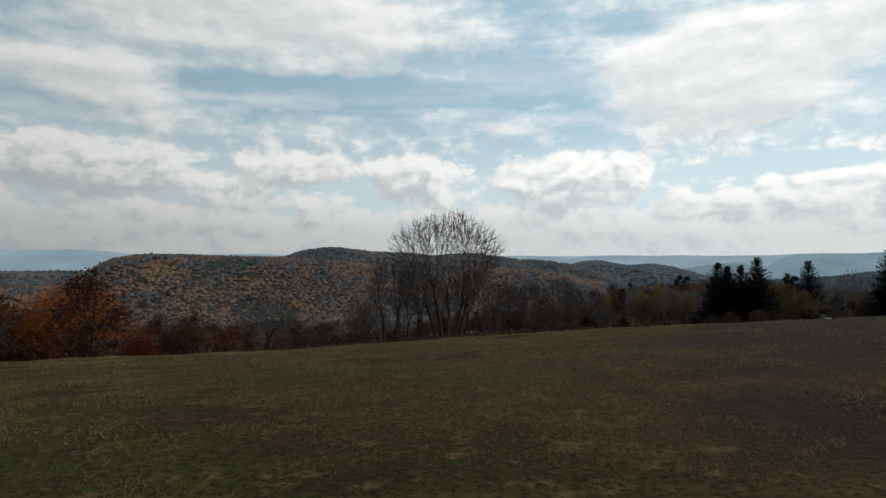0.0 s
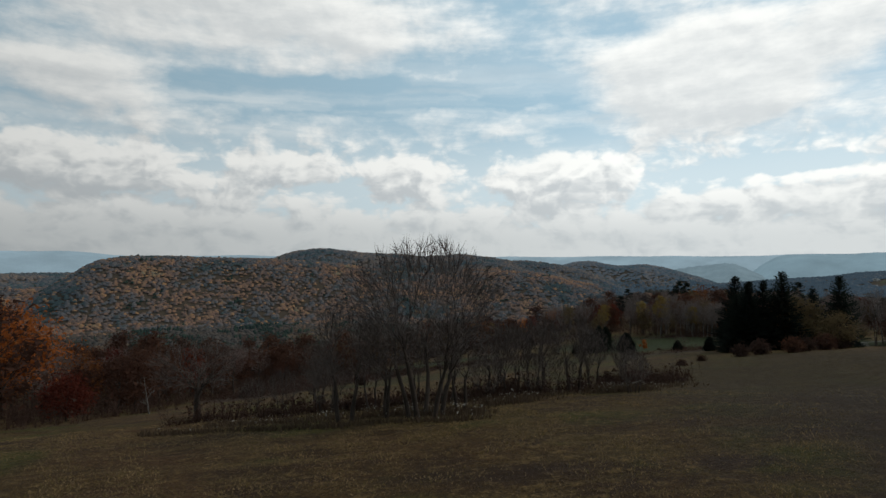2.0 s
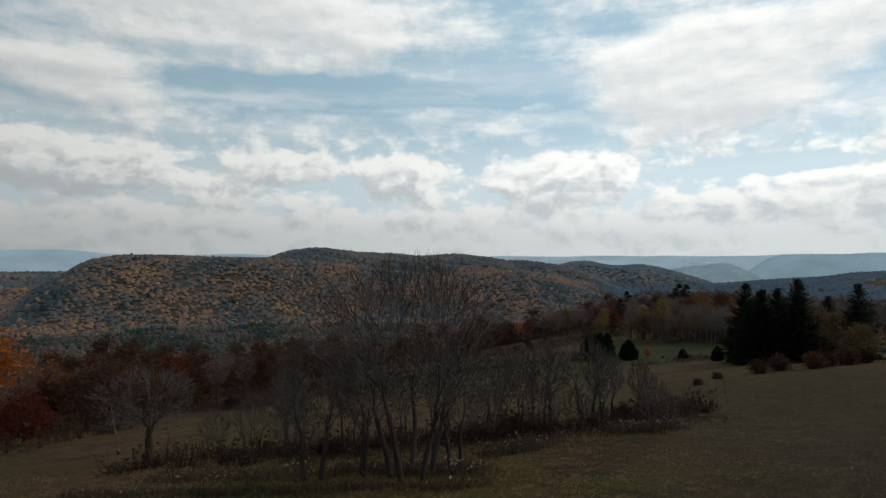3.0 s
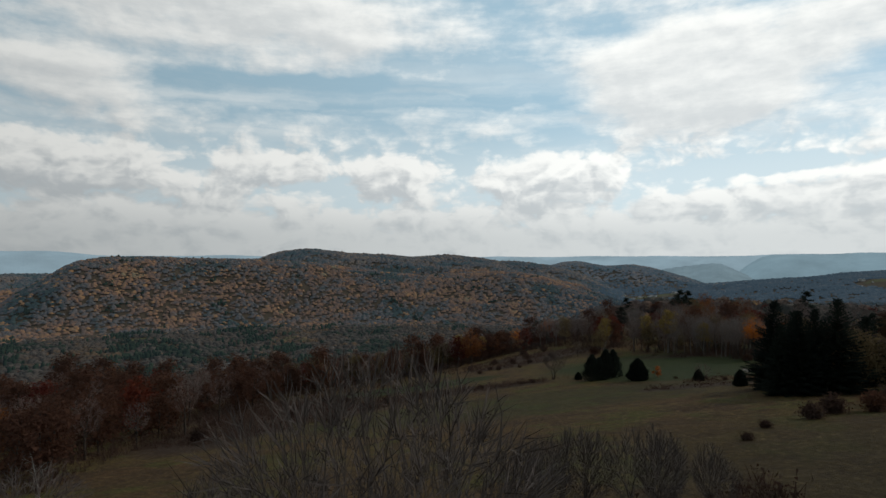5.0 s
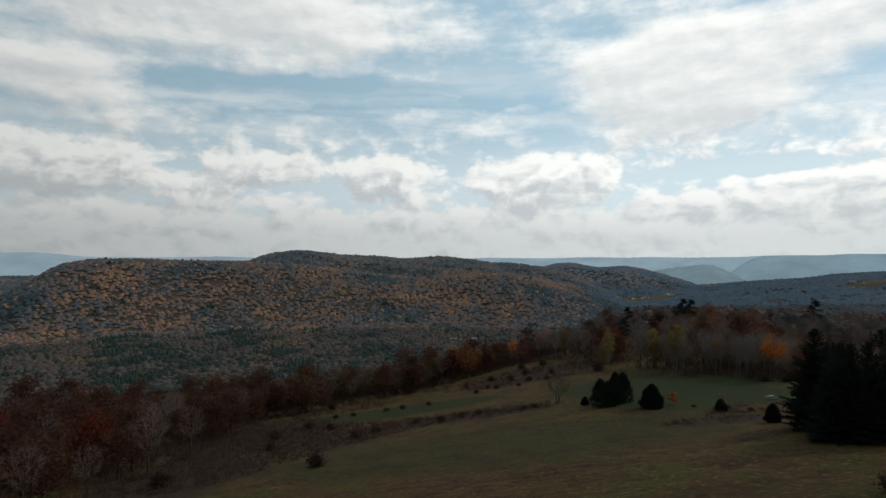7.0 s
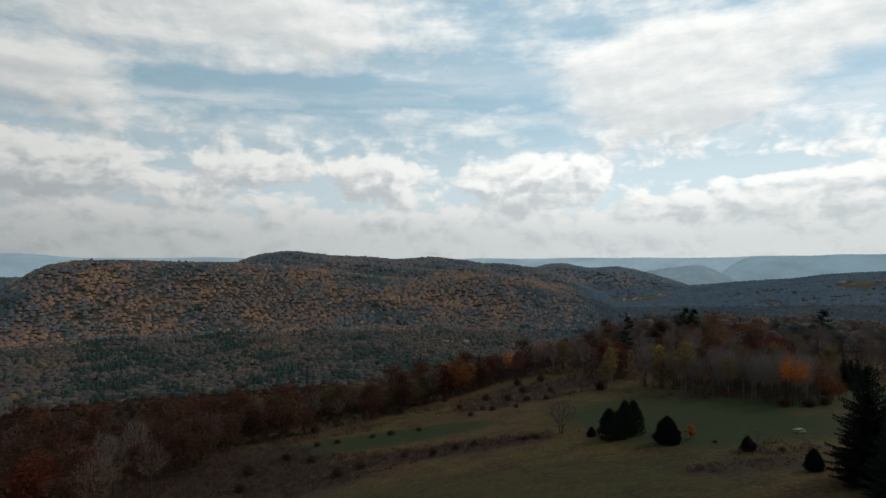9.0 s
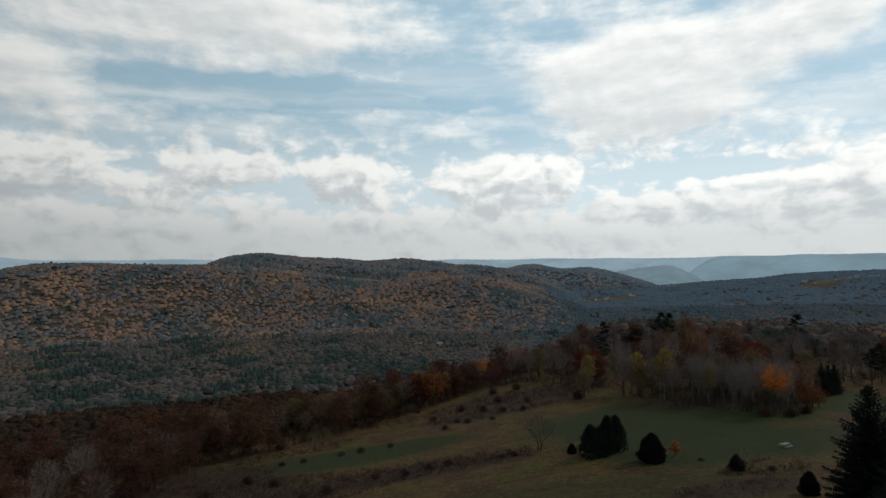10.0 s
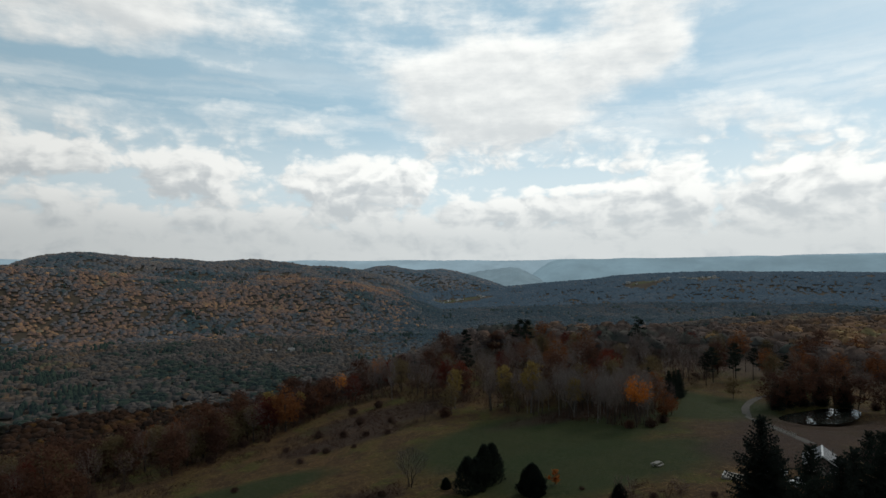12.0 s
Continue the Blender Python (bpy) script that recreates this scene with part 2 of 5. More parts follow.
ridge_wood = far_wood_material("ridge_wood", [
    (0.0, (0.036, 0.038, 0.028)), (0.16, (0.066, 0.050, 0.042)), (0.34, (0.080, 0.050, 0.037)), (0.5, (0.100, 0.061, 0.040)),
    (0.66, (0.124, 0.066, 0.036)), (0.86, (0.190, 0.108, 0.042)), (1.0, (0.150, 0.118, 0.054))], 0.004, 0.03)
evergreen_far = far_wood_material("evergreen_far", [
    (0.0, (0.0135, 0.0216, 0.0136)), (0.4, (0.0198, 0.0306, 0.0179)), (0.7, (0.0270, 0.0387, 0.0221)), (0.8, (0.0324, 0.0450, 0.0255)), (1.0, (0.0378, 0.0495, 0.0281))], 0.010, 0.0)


# ---- terrain ----
def smooth01(a, lo, hi):
    t = np.clip((a - lo) / (hi - lo), 0, 1)
    return t * t * (3 - 2 * t)


def wave(x, y, size, seed):
    """Smooth rolling values between -1 and 1."""
    out = 0.0
    for k in range(4):
        a = seed * 1.7 + k * 2.1
        s = size / (1 + 0.55 * k)
        out = out + np.sin((x * math.cos(a) + y * math.sin(a)) * 2 * math.pi / s + seed * 3 + k) / (1 + 0.5 * k)
    return out / 2.4


VALLEY = -188.0
POND = (183.0, 210.0, -28.6)


def upland(x, y):
    """The near hillside: a mown shoulder that falls away ahead and to one side."""
    u, v = np.clip(x, -115, 165) / 100, np.clip(y, -60, 335) / 100
    z = (-2.818 + 4.306 * u - 1.948 * v - 3.247 * u * u + 11.584 * u * v - 20.524 * v * v - 3.995 * u**3 + 3.632 * u * u * v - 6.853 * u * v * v
            + 9.658 * v**3 - 1.404 * v**4 + 1.456 * u * v**3 - 0.554 * u * u * v * v)
    # a swell on one side of the mown crown and a dip on the other
    z = z + 0.8 * np.exp(-(((x + 34) / 15) ** 2) - ((y - 38) / 22) ** 2) - 1.7 * np.exp(-(((x - 42) / 24) ** 2) - ((y - 62) / 24) ** 2)
    # the hollow that holds the pond
    w = 1 - smooth01(np.hypot((x - POND[0]) / 32, (y - POND[1]) / 20), 0.45, 1.0)
    z = z + (POND[2] - 1.0 - z) * w
    # its low bank
    h = np.hypot((x - POND[0]) / 32, (y - POND[1]) / 20)
    return z + np.maximum(0, POND[2] + 0.3 - z) * smooth01(h, 0.42, 0.56) * (1 - smooth01(h, 0.8, 1.15))


def crest(az, pairs):
    """A skyline: heights at azimuths, with rounded joints."""
    a, h = [p[0] for p in pairs], [p[1] for p in pairs]
    return sum(np.interp(az + d, a, h) for d in (-0.6, -0.3, 0.0, 0.3, 0.6)) / 5


FRONT = ((-39, -188), (-36.5, -150), (-35.2, -105), (-34.2, -85), (-33.2, -58), (-32.3, -33), (-31.4, -9), (-30.4, 1), (-29.1, 9), (-27.4, 11), (-25.2, 11), (-23, 7), (-20.6, 5), (-18, 3), (-15.8, 2),
         (-10, -15), (-5, -40), (0, -62), (4, -52), (7.6, -40), (9.6, -46), (12.4, -65), (15.2, -104), (17.5, -135), (19.5, -188))
PEAK = ((-20, -60), (-17.5, -25), (-16, 2), (-14.9, 27), (-13.9, 39), (-12.6, 48), (-11.4, 52), (-9.7, 45), (-7.4, 32), (-4.6, 26), (-3.2, 24), (-1.1, 11), (0.3, 17), (2.7, 26), (4.5, 15), (6.6, 4),
        (7.6, -9), (9.5, -7), (11.2, -18), (12.6, -28), (16, -70), (18.5, -130), (21, -188))
LEFT = ((-60, -60), (-40, -69), (-36.5, -69), (-33.7, -64), (-31, -80), (-28, -188))
SHELF = ((19, -188), (23, -158), (27, -130), (30, -112), (33, -94), (35.6, -82), (37, -66), (38.2, -58), (40.5, -48), (43.2, -39), (47, -33), (50.5, -34), (53.8, -31), (58.6, -32), (80, -28))
NEAR = ((6, -188), (9, -95), (11.2, -52), (12.6, -40), (14, -19), (15.3, -7), (16.7, -22), (17.9, -38), (18.9, -40), (20.4, -27), (21.9, -40), (23.6, -67), (25.4, -100), (27, -135), (30, -188))
RIGHT = ((34, -188), (37, -130), (40, -92), (46, -74), (53, -60), (60, -48), (75, -40), (95, -60))


def terrain(x, y):
    x, y = np.asarray(x, float), np.asarray(y, float)
    near = upland(x, y)
    # past the mown shoulder the slope goes on down to the valley, steeply to the left and ahead, gently to the right
    brow = 335 + 55 * smooth01(x, 60, 170)
    ahead, left, right = np.maximum(0, y - brow), np.maximum(0, -115 - x), np.maximum(0, x - 165)
    fall = 0.27 * np.hypot(ahead, left) * (1 - 0.45 * smooth01(right, 0, 400)) + 0.035 * right + 0.05 * np.maximum(0, -60 - y)
    near = near - fall * smooth01(fall, -4, 8)
    far = np.hypot(x, y - 40)
    az = np.degrees(np.arctan2(x, y - 40))
    base = VALLEY + 9 * wave(x, y, 900, 3) + 4 * wave(x, y, 300, 5)
    z = np.maximum(near, base) + 2.5 * np.exp(-((near - base) / 10) ** 2)
    rough = 22 * wave(x, y, 620, 8) + 9 * wave(x, y, 240, 2)
    for pairs, foot, top in ((FRONT, 1640, 2150), (PEAK, 1780, 2800), (LEFT, 2300, 3000), (RIGHT, 420, 900), (SHELF, 1950, 3250), (NEAR, 2750, 3500)):
        c = crest(az, pairs)
        rise = smooth01(far, foot, top) ** 0.85 * (1 - 0.8 * smooth01(far, top + 60, top + 800))
        z = np.maximum(z, VALLEY + (c - VALLEY) * rise + rough * rise * (1 - smooth01(far, top - 350, top)) * smooth01(c, -180, -80))
    return z


def ground_z(x, y):
    return float(terrain(x, y))


# ---- mesh helpers ----
def tri_mesh(name, verts, tris, mats, which=None, smooth=False):
    verts, tris = np.asarray(verts, np.float32), np.asarray(tris, np.int32)
    me = bpy.data.meshes.new(name)
    me.vertices.add(len(verts))
    me.vertices.foreach_set("co", verts.ravel())
    me.loops.add(tris.size)
    me.loops.foreach_set("vertex_index", tris.ravel())
    me.polygons.add(len(tris))
    me.polygons.foreach_set("loop_start", np.arange(0, tris.size, 3, dtype=np.int32))
    me.polygons.foreach_set("loop_total", np.full(len(tris), 3, np.int32))
    for m in mats:
        me.materials.append(m)
    if which is not None:
        me.polygons.foreach_set("material_index", np.asarray(which, np.int32))
    me.polygons.foreach_set("use_smooth", np.full(len(tris), smooth, bool))
    me.update(calc_edges=True)
    return me


class Shape:
    """Gathers vertices and triangles."""

    def __init__(self):
        self.v, self.f, self.n = [], [], 0

    def add(self, v, f):
        self.v.append(np.asarray(v, float))
        self.f.append(np.asarray(f, int) + self.n)
        self.n += len(v)

    def tube(self, points, radii, sides=5):
        p = np.asarray(points, float)
        d = np.gradient(p, axis=0)
        d /= np.linalg.norm(d, axis=1)[:, None] + 1e-9
        ref = np.where(np.abs(d[:, 2:3]) < 0.9, [[0.0, 0, 1]], [[1.0, 0, 0]])
        a = np.cross(d, ref)
        a /= np.linalg.norm(a, axis=1)[:, None] + 1e-9
        b = np.cross(d, a)
        t = np.arange(sides) * 2 * np.pi / sides
        ring = p[:, None] + np.asarray(radii)[:, None, None] * (a[:, None] * np.cos(t)[None, :, None] + b[:, None] * np.sin(t)[None, :, None])
        k = np.arange(sides)
        q = (k + 1) % sides
        f = []
        for i in range(len(p) - 1):
            lo, hi = i * sides, (i + 1) * sides
            f += [np.stack([lo + k, lo + q, hi + q], 1), np.stack([lo + k, hi + q, hi + k], 1)]
        self.add(ring.reshape(-1, 3), np.concatenate(f))

    def flakes(self, centres, size, rng, flat=0.0):
        """A loose triangle about each centre, turned by chance."""
        n = len(centres)
        c = np.asarray(centres, float)[:, None]
        off = rng.normal(size=(n, 3, 3))
        off[:, :, 2] *= 1 - flat
        off -= off.mean(1, keepdims=True)
        off *= (np.asarray(size) * np.ones(n))[:, None, None] / 1.3
        self.add((c + off).reshape(-1, 3), np.arange(n * 3).reshape(-1, 3))

    def mesh(self, name, mats, smooth=False):
        return tri_mesh(name, np.concatenate(self.v), np.concatenate(self.f), mats, smooth=smooth)


def part(name, shape, mats, parent, label="", smooth=False):
    ob = new(name, shape.mesh(name, mats if isinstance(mats, list) else [mats], smooth))
    ob.parent = parent
    return tagged(ob, label)


def bm_part(name, bm, mat, parent, label=""):
    me = bpy.data.meshes.new(name)
    bm.to_mesh(me)
    bm.free()
    me.materials.append(mat)
    ob = new(name, me)
    ob.parent = parent
    return tagged(ob, label)


def spot(x, y, size=1.0, turn=0.0, sink=0.1, lean=0.0):
    return pose(x, y, ground_z(x, y) - sink, lean, 0, turn) @ Matrix.Scale(size, 4)


# ---- ground: one sheet to the horizon ----
def ground_material():
    m, n, b = material("meadow", 0.95, 0.08)
    at = place_of(n)
    far = n.vec("LENGTH", n.vec("SUBTRACT", n.vec("MULTIPLY", at, (1, 1, 0)), (0, 40, 0)))
    broad = n.noise(at, 0.035, 4, 0.6)
    clump = n.noise(at, 0.32, 5, 0.68)
    tuft = n.noise(at, 1.3, 6, 0.75)
    fine = n.noise(at, 7.0, 5, 0.75)
    c = n.mix(n.step(broad, 0.36, 0.66), (0.074, 0.042, 0.021), (0.060, 0.047, 0.0145))
    c = n.mix(n.step(n.noise(at, 0.11, 4, 0.65), 0.46, 0.60), c, (0.040, 0.023, 0.014))
    mown = n.noise(n.vec("MULTIPLY", at, (0.10, 0.9, 0)), 1.0, 5, 0.7)
    c = n.mix(n.step(mown, 0.46, 0.66, 0.0, 0.6), c, (0.112, 0.082, 0.034))
    c = n.mix(n.step(n.noise(at, 0.075, 4, 0.6), 0.52, 0.62, 0.0, 0.8), c, (0.054, 0.062, 0.0135))
    c = n.mix(n.step(clump, 0.52, 0.64, 0.0, 0.7), c, (0.030, 0.018, 0.011))
    c = n.mix(n.step(tuft, 0.50, 0.66, 0.0, 0.85), c, (0.165, 0.115, 0.050))
    c = n.mix(n.step(fine, 0.46, 0.60, 0.0, 0.85), c, (0.016, 0.011, 0.007))

    c = n.vec("MULTIPLY", c, (1.06, 0.95, 0.82))

    def area(x, y, w, h, edge=0.35):
        wob = n.vec("MULTIPLY_ADD", n.node("ShaderNodeTexNoise").outputs["Color"], (0, 0, 0), at)
        d = n.vec("LENGTH", n.vec("MULTIPLY_ADD", wob, (1 / w, 1 / h, 0), (-x / w, -y / h, 0)))
        return n.step(n.math("ADD", d, n.math("MULTIPLY_ADD", broad, 0.8, -0.4)), 1 - edge, 1.0, 1.0, 0.0)

    lawn = n.mix(n.step(tuft, 0.35, 0.7), (0.016, 0.025, 0.008), (0.030, 0.036, 0.013))
    for x, y, w, h in ((86, 222, 52, 30), (150, 235, 42, 34), (-8, 234, 44, 13), (22, 160, 60, 26), (82, 190, 40, 20)):
        c = n.mix(n.math("MULTIPLY", area(x, y, w, h), 0.9 if y > 170 else 0.45), c, lawn)
    c = n.mix(n.math("MULTIPLY", area(48, 62, 44, 62, 0.7), 0.8), c, n.mix(n.step(tuft, 0.4, 0.7), (0.026, 0.018, 0.008), (0.052, 0.038, 0.016)))
    c = n.mix(n.math("MULTIPLY", area(36, 26, 30, 44, 0.7), 0.8), c, n.mix(n.step(tuft, 0.4, 0.7), (0.022, 0.014, 0.009), (0.046, 0.030, 0.017)))
    bare = n.mix(n.step(tuft, 0.4, 0.7), (0.020, 0.012, 0.009), (0.046, 0.028, 0.018))
    # bare soil patches; the broad right-hand ones also paint in lens vignette
    for x, y, w, h, much in ((4.6, 6.2, 0.9, 0.6, 0.75), (8.0, 3.0, 4.0, 3.4, 0.9), (11.5, 9, 5.5, 3.0, 0.85), (13, 29.5, 2.6, 1.4, 0.8), (14.5, 14, 5, 8, 0.85), (20, 25, 7, 8, 0.7), (9, 16, 5, 2.4, 0.6), (3.5, 30, 6, 1.6, 0.6), (22, 34, 9, 4, 0.5)):
        c = n.mix(n.math("MULTIPLY", area(x, y, w, h, 0.6), much), c, bare)
    fresh = n.mix(n.step(tuft, 0.4, 0.7), (0.030, 0.041, 0.010), (0.072, 0.078, 0.019))
    for x, y, w, h in ((4.2, 18.6, 2.4, 1.1), (1.2, 22, 2.6, 1.4), (-3.6, 12, 5, 2.6), (1.5, 9, 3.6, 1.5), (6.6, 15.2, 1.6, 0.8)):
        c = n.mix(n.math("MULTIPLY", area(x, y, w, h, 0.6), 0.55), c, fresh)
    rough_grass = n.mix(n.step(tuft, 0.4, 0.65), (0.022, 0.013, 0.010), (0.050, 0.031, 0.022))
    for x, y, w, h in ((12, 205, 38, 10), (-44, 212, 34, 48), (-46, 164, 20, 34), (-26, 192, 24, 16), (60, 282, 38, 18), (40, 262, 26, 10), (110, 236, 40, 9), (160, 196, 46, 24), (124, 178, 26, 18), (64, 158, 16, 6)):
        c = n.mix(n.math("MULTIPLY", area(x, y, w, h, 0.5), 0.85), c, rough_grass)
    floor = n.mix(n.step(tuft, 0.35, 0.7), (0.045, 0.033, 0.025), (0.085, 0.062, 0.046))
    c = n.mix(n.step(far, 300, 360), c, floor)
    c = n.mix(n.step(far, 1300, 1700), c, n.mix(broad, (0.050, 0.041, 0.032), (0.072, 0.053, 0.036)))
    field = n.mix(broad, (0.050, 0.055, 0.022), (0.075, 0.070, 0.034))
    for x, y, w, h in ((-684, 1432, 40, 34), (-330, 620, 60, 12), (128, 1450, 40, 18), (1075, 2640, 150, 60), (310, 425, 34, 40), (1850, 2200, 110, 40), (2080, 2130, 120, 36)):
        c = n.mix(area(x, y, w, h), c, field)
    n.put(c, b.inputs["Base Color"])
    bump(n, b, n.math("ADD", n.math("MULTIPLY", tuft, 0.7), n.math("MULTIPLY", fine, 0.3)), 1.0, 0.4)
    return m


def build_ground():
    turns = np.concatenate([np.linspace(-50, 72, 300, endpoint=False), np.linspace(72, 310, 70, endpoint=False)])
    rings = np.concatenate([np.linspace(3, 330, 130), np.geomspace(334, 4850, 110)])
    a = np.radians(turns)
    x = rings[:, None] * np.sin(a)[None]
    y = rings[:, None] * np.cos(a)[None] + 40
    z = terrain(x, y) + 0.10 * wave(x, y, 9, 4) * (rings[:, None] < 320)
    v = np.stack([x, y, z], -1).reshape(-1, 3)
    k, q = np.arange(len(turns)), (np.arange(len(turns)) + 1) % len(turns)
    f = []
    for i in range(len(rings) - 1):
        lo, hi = i * len(turns), (i + 1) * len(turns)
        f += [np.stack([lo + k, hi + k, hi + q], 1), np.stack([lo + k, hi + q, lo + q], 1)]
    v = np.concatenate([v, [[0, 40, ground_z(0, 40)]]])
    f.append(np.stack([k, q, np.full(len(turns), len(v) - 1)], 1))
    ob = new("ground", tri_mesh("ground", v, np.concatenate(f), [ground_material()], smooth=True))
    return tagged(ob, "brown and olive mown meadow falling into a wooded valley", "ground", kind="structure")


build_ground()


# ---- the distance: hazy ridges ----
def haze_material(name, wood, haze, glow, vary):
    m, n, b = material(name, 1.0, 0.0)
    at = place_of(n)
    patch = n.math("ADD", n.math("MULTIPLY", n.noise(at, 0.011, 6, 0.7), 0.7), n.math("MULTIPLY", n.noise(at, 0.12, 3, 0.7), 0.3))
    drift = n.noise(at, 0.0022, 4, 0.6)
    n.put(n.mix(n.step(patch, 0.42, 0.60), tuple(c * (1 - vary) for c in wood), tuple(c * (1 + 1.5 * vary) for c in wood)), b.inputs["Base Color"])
    # aerial haze put in as a pale blue glow of the ridge itself
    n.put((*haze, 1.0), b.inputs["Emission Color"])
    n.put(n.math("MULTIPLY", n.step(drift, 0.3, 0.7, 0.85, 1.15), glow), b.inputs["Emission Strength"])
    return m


def ridge(name, pairs, foot, top, mat, label, rough, step=0.06, span=None):
    az = np.arange(pairs[0][0], pairs[-1][0], step)
    c = crest(az, pairs)
    far = np.linspace(foot, top, 14)
    rows = []
    for i, r in enumerate(far):
        k = i / 13
        x, y = r * np.sin(np.radians(az)), r * np.cos(np.radians(az)) + 40
        low = VALLEY - 25
        z = low + (c - low) * smooth01(k, 0, 1) ** 0.8 + rough * (wave(x, y, 500, 3) * 1.5 * k * (1 - k) + (0.25 * wave(az, az, 1.1, 6) + 0.12 * wave(az, az, 0.4, 9)) * k)
        rows.append(np.stack([x, y, z], -1))
    v = np.concatenate(rows)
    n, f = len(az), []
    k = np.arange(n - 1)
    for i in range(len(far) - 1):
        lo, hi = i * n, (i + 1) * n
        f += [np.stack([lo + k, hi + k + 1, hi + k], 1), np.stack([lo + k, lo + k + 1, hi + k + 1], 1)]
    ob = new(name, tri_mesh(name, v, np.concatenate(f), [mat], smooth=True))
    return tagged(ob, label, "hills", kind="structure")


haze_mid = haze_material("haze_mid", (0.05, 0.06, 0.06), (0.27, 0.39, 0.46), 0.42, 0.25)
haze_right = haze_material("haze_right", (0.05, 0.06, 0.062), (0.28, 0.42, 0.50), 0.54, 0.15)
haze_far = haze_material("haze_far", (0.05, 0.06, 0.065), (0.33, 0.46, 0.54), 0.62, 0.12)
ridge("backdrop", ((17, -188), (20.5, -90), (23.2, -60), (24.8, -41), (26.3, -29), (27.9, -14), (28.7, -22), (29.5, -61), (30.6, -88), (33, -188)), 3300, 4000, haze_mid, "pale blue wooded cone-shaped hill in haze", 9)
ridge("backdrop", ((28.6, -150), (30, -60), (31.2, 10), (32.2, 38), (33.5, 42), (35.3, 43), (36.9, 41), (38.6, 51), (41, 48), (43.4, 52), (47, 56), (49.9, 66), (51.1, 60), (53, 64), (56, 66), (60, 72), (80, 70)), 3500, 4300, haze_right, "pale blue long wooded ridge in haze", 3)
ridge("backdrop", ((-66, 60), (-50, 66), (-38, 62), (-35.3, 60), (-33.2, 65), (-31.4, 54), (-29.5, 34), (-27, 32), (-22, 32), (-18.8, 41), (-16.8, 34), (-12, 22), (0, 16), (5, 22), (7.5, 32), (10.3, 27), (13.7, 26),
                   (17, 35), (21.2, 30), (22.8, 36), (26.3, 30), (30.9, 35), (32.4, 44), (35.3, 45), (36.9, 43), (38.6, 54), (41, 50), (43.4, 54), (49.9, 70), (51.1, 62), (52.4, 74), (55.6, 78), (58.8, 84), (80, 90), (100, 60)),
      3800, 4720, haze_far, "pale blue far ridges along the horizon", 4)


# ---- woods of the valley and the far hills ----
OPEN = ((-684, 1432, 42, 36), (128, 1450, 42, 20), (1075, 2600, 170, 120), (310, 425, 36, 42), (1840, 2180, 130, 80), (2070, 2110, 130, 80), (240, 300, 34, 22), (186, 232, 40, 26), (40, 690, 30, 16))


def inside(poly, x, y):
    hit = np.zeros(np.shape(x), bool)
    for (ax, ay), (bx, by) in zip(poly, poly[1:] + poly[:1]):
        cross = (ay > y) != (by > y)
        hit ^= cross & (x < (bx - ax) * (y - ay) / (by - ay + 1e-12) + ax)
    return hit


MEADOW = [(-300, -300), (600, -300), (600, 60), (170, 90), (150, 150), (250, 190), (215, 262), (150, 262), (118, 240), (104, 232), (96, 250), (80, 272), (66, 300), (38, 305), (14, 284), (-20, 262), (-48, 248),
          (-52, 215), (-56, 150), (-50, 110), (-46, 80), (-60, 40), (-120, 20), (-300, 0)]


def scatter(rng, r0, r1, gap, turn0=-41, turn1=63):
    """Places of trees, evenly loose, in a sector between two distances."""
    count = int(radians(turn1 - turn0) * (r1 * r1 - r0 * r0) / 2 / gap**2)
    r = np.sqrt(rng.uniform(r0 * r0, r1 * r1, count))
    a = np.radians(rng.uniform(turn0, turn1, count))
    x, y = r * np.sin(a), r * np.cos(a) + 40
    keep = ~inside(MEADOW, x, y)
    for ox, oy, w, h in OPEN:
        keep &= ((x - ox) / w) ** 2 + ((y - oy) / h) ** 2 > 1
    return x[keep], y[keep]


def seen_from_air(x, y):
    """Leaves out what lies hidden behind a brow, as seen from high above the meadow."""
    eye = np.array([0.0, 50.0, 40.0])
    z = terrain(x, y) + 14
    ok = np.ones(len(x), bool)
    for s in np.linspace(0.3, 0.97, 24):
        px, py = eye[0] + (x - eye[0]) * s, eye[1] + (y - eye[1]) * s
        ok &= terrain(px, py) < eye[2] + (z - eye[2]) * s + 10
    return ok


def dome(rng, sides, rows):
    v = [(0, 0, 1.0)]
    for i in range(rows):
        e = (i + 1) / rows * 1.75
        for k in range(sides):
            a = (k + 0.5 * (i % 2)) * 2 * math.pi / sides
            v.append((math.sin(e) * math.cos(a), math.sin(e) * math.sin(a), math.cos(e)))
    v = np.array(v)
    v *= rng.uniform(0.72, 1.22, (len(v), 1))
    f = [(0, 1 + k, 1 + (k + 1) % sides) for k in range(sides)]
    for i in range(rows - 1):
        for k in range(sides):
            a, b = 1 + i * sides + k, 1 + i * sides + (k + 1) % sides
            f += [(a, a + sides, b + sides), (a, b + sides, b)]
    return v, np.array(f)


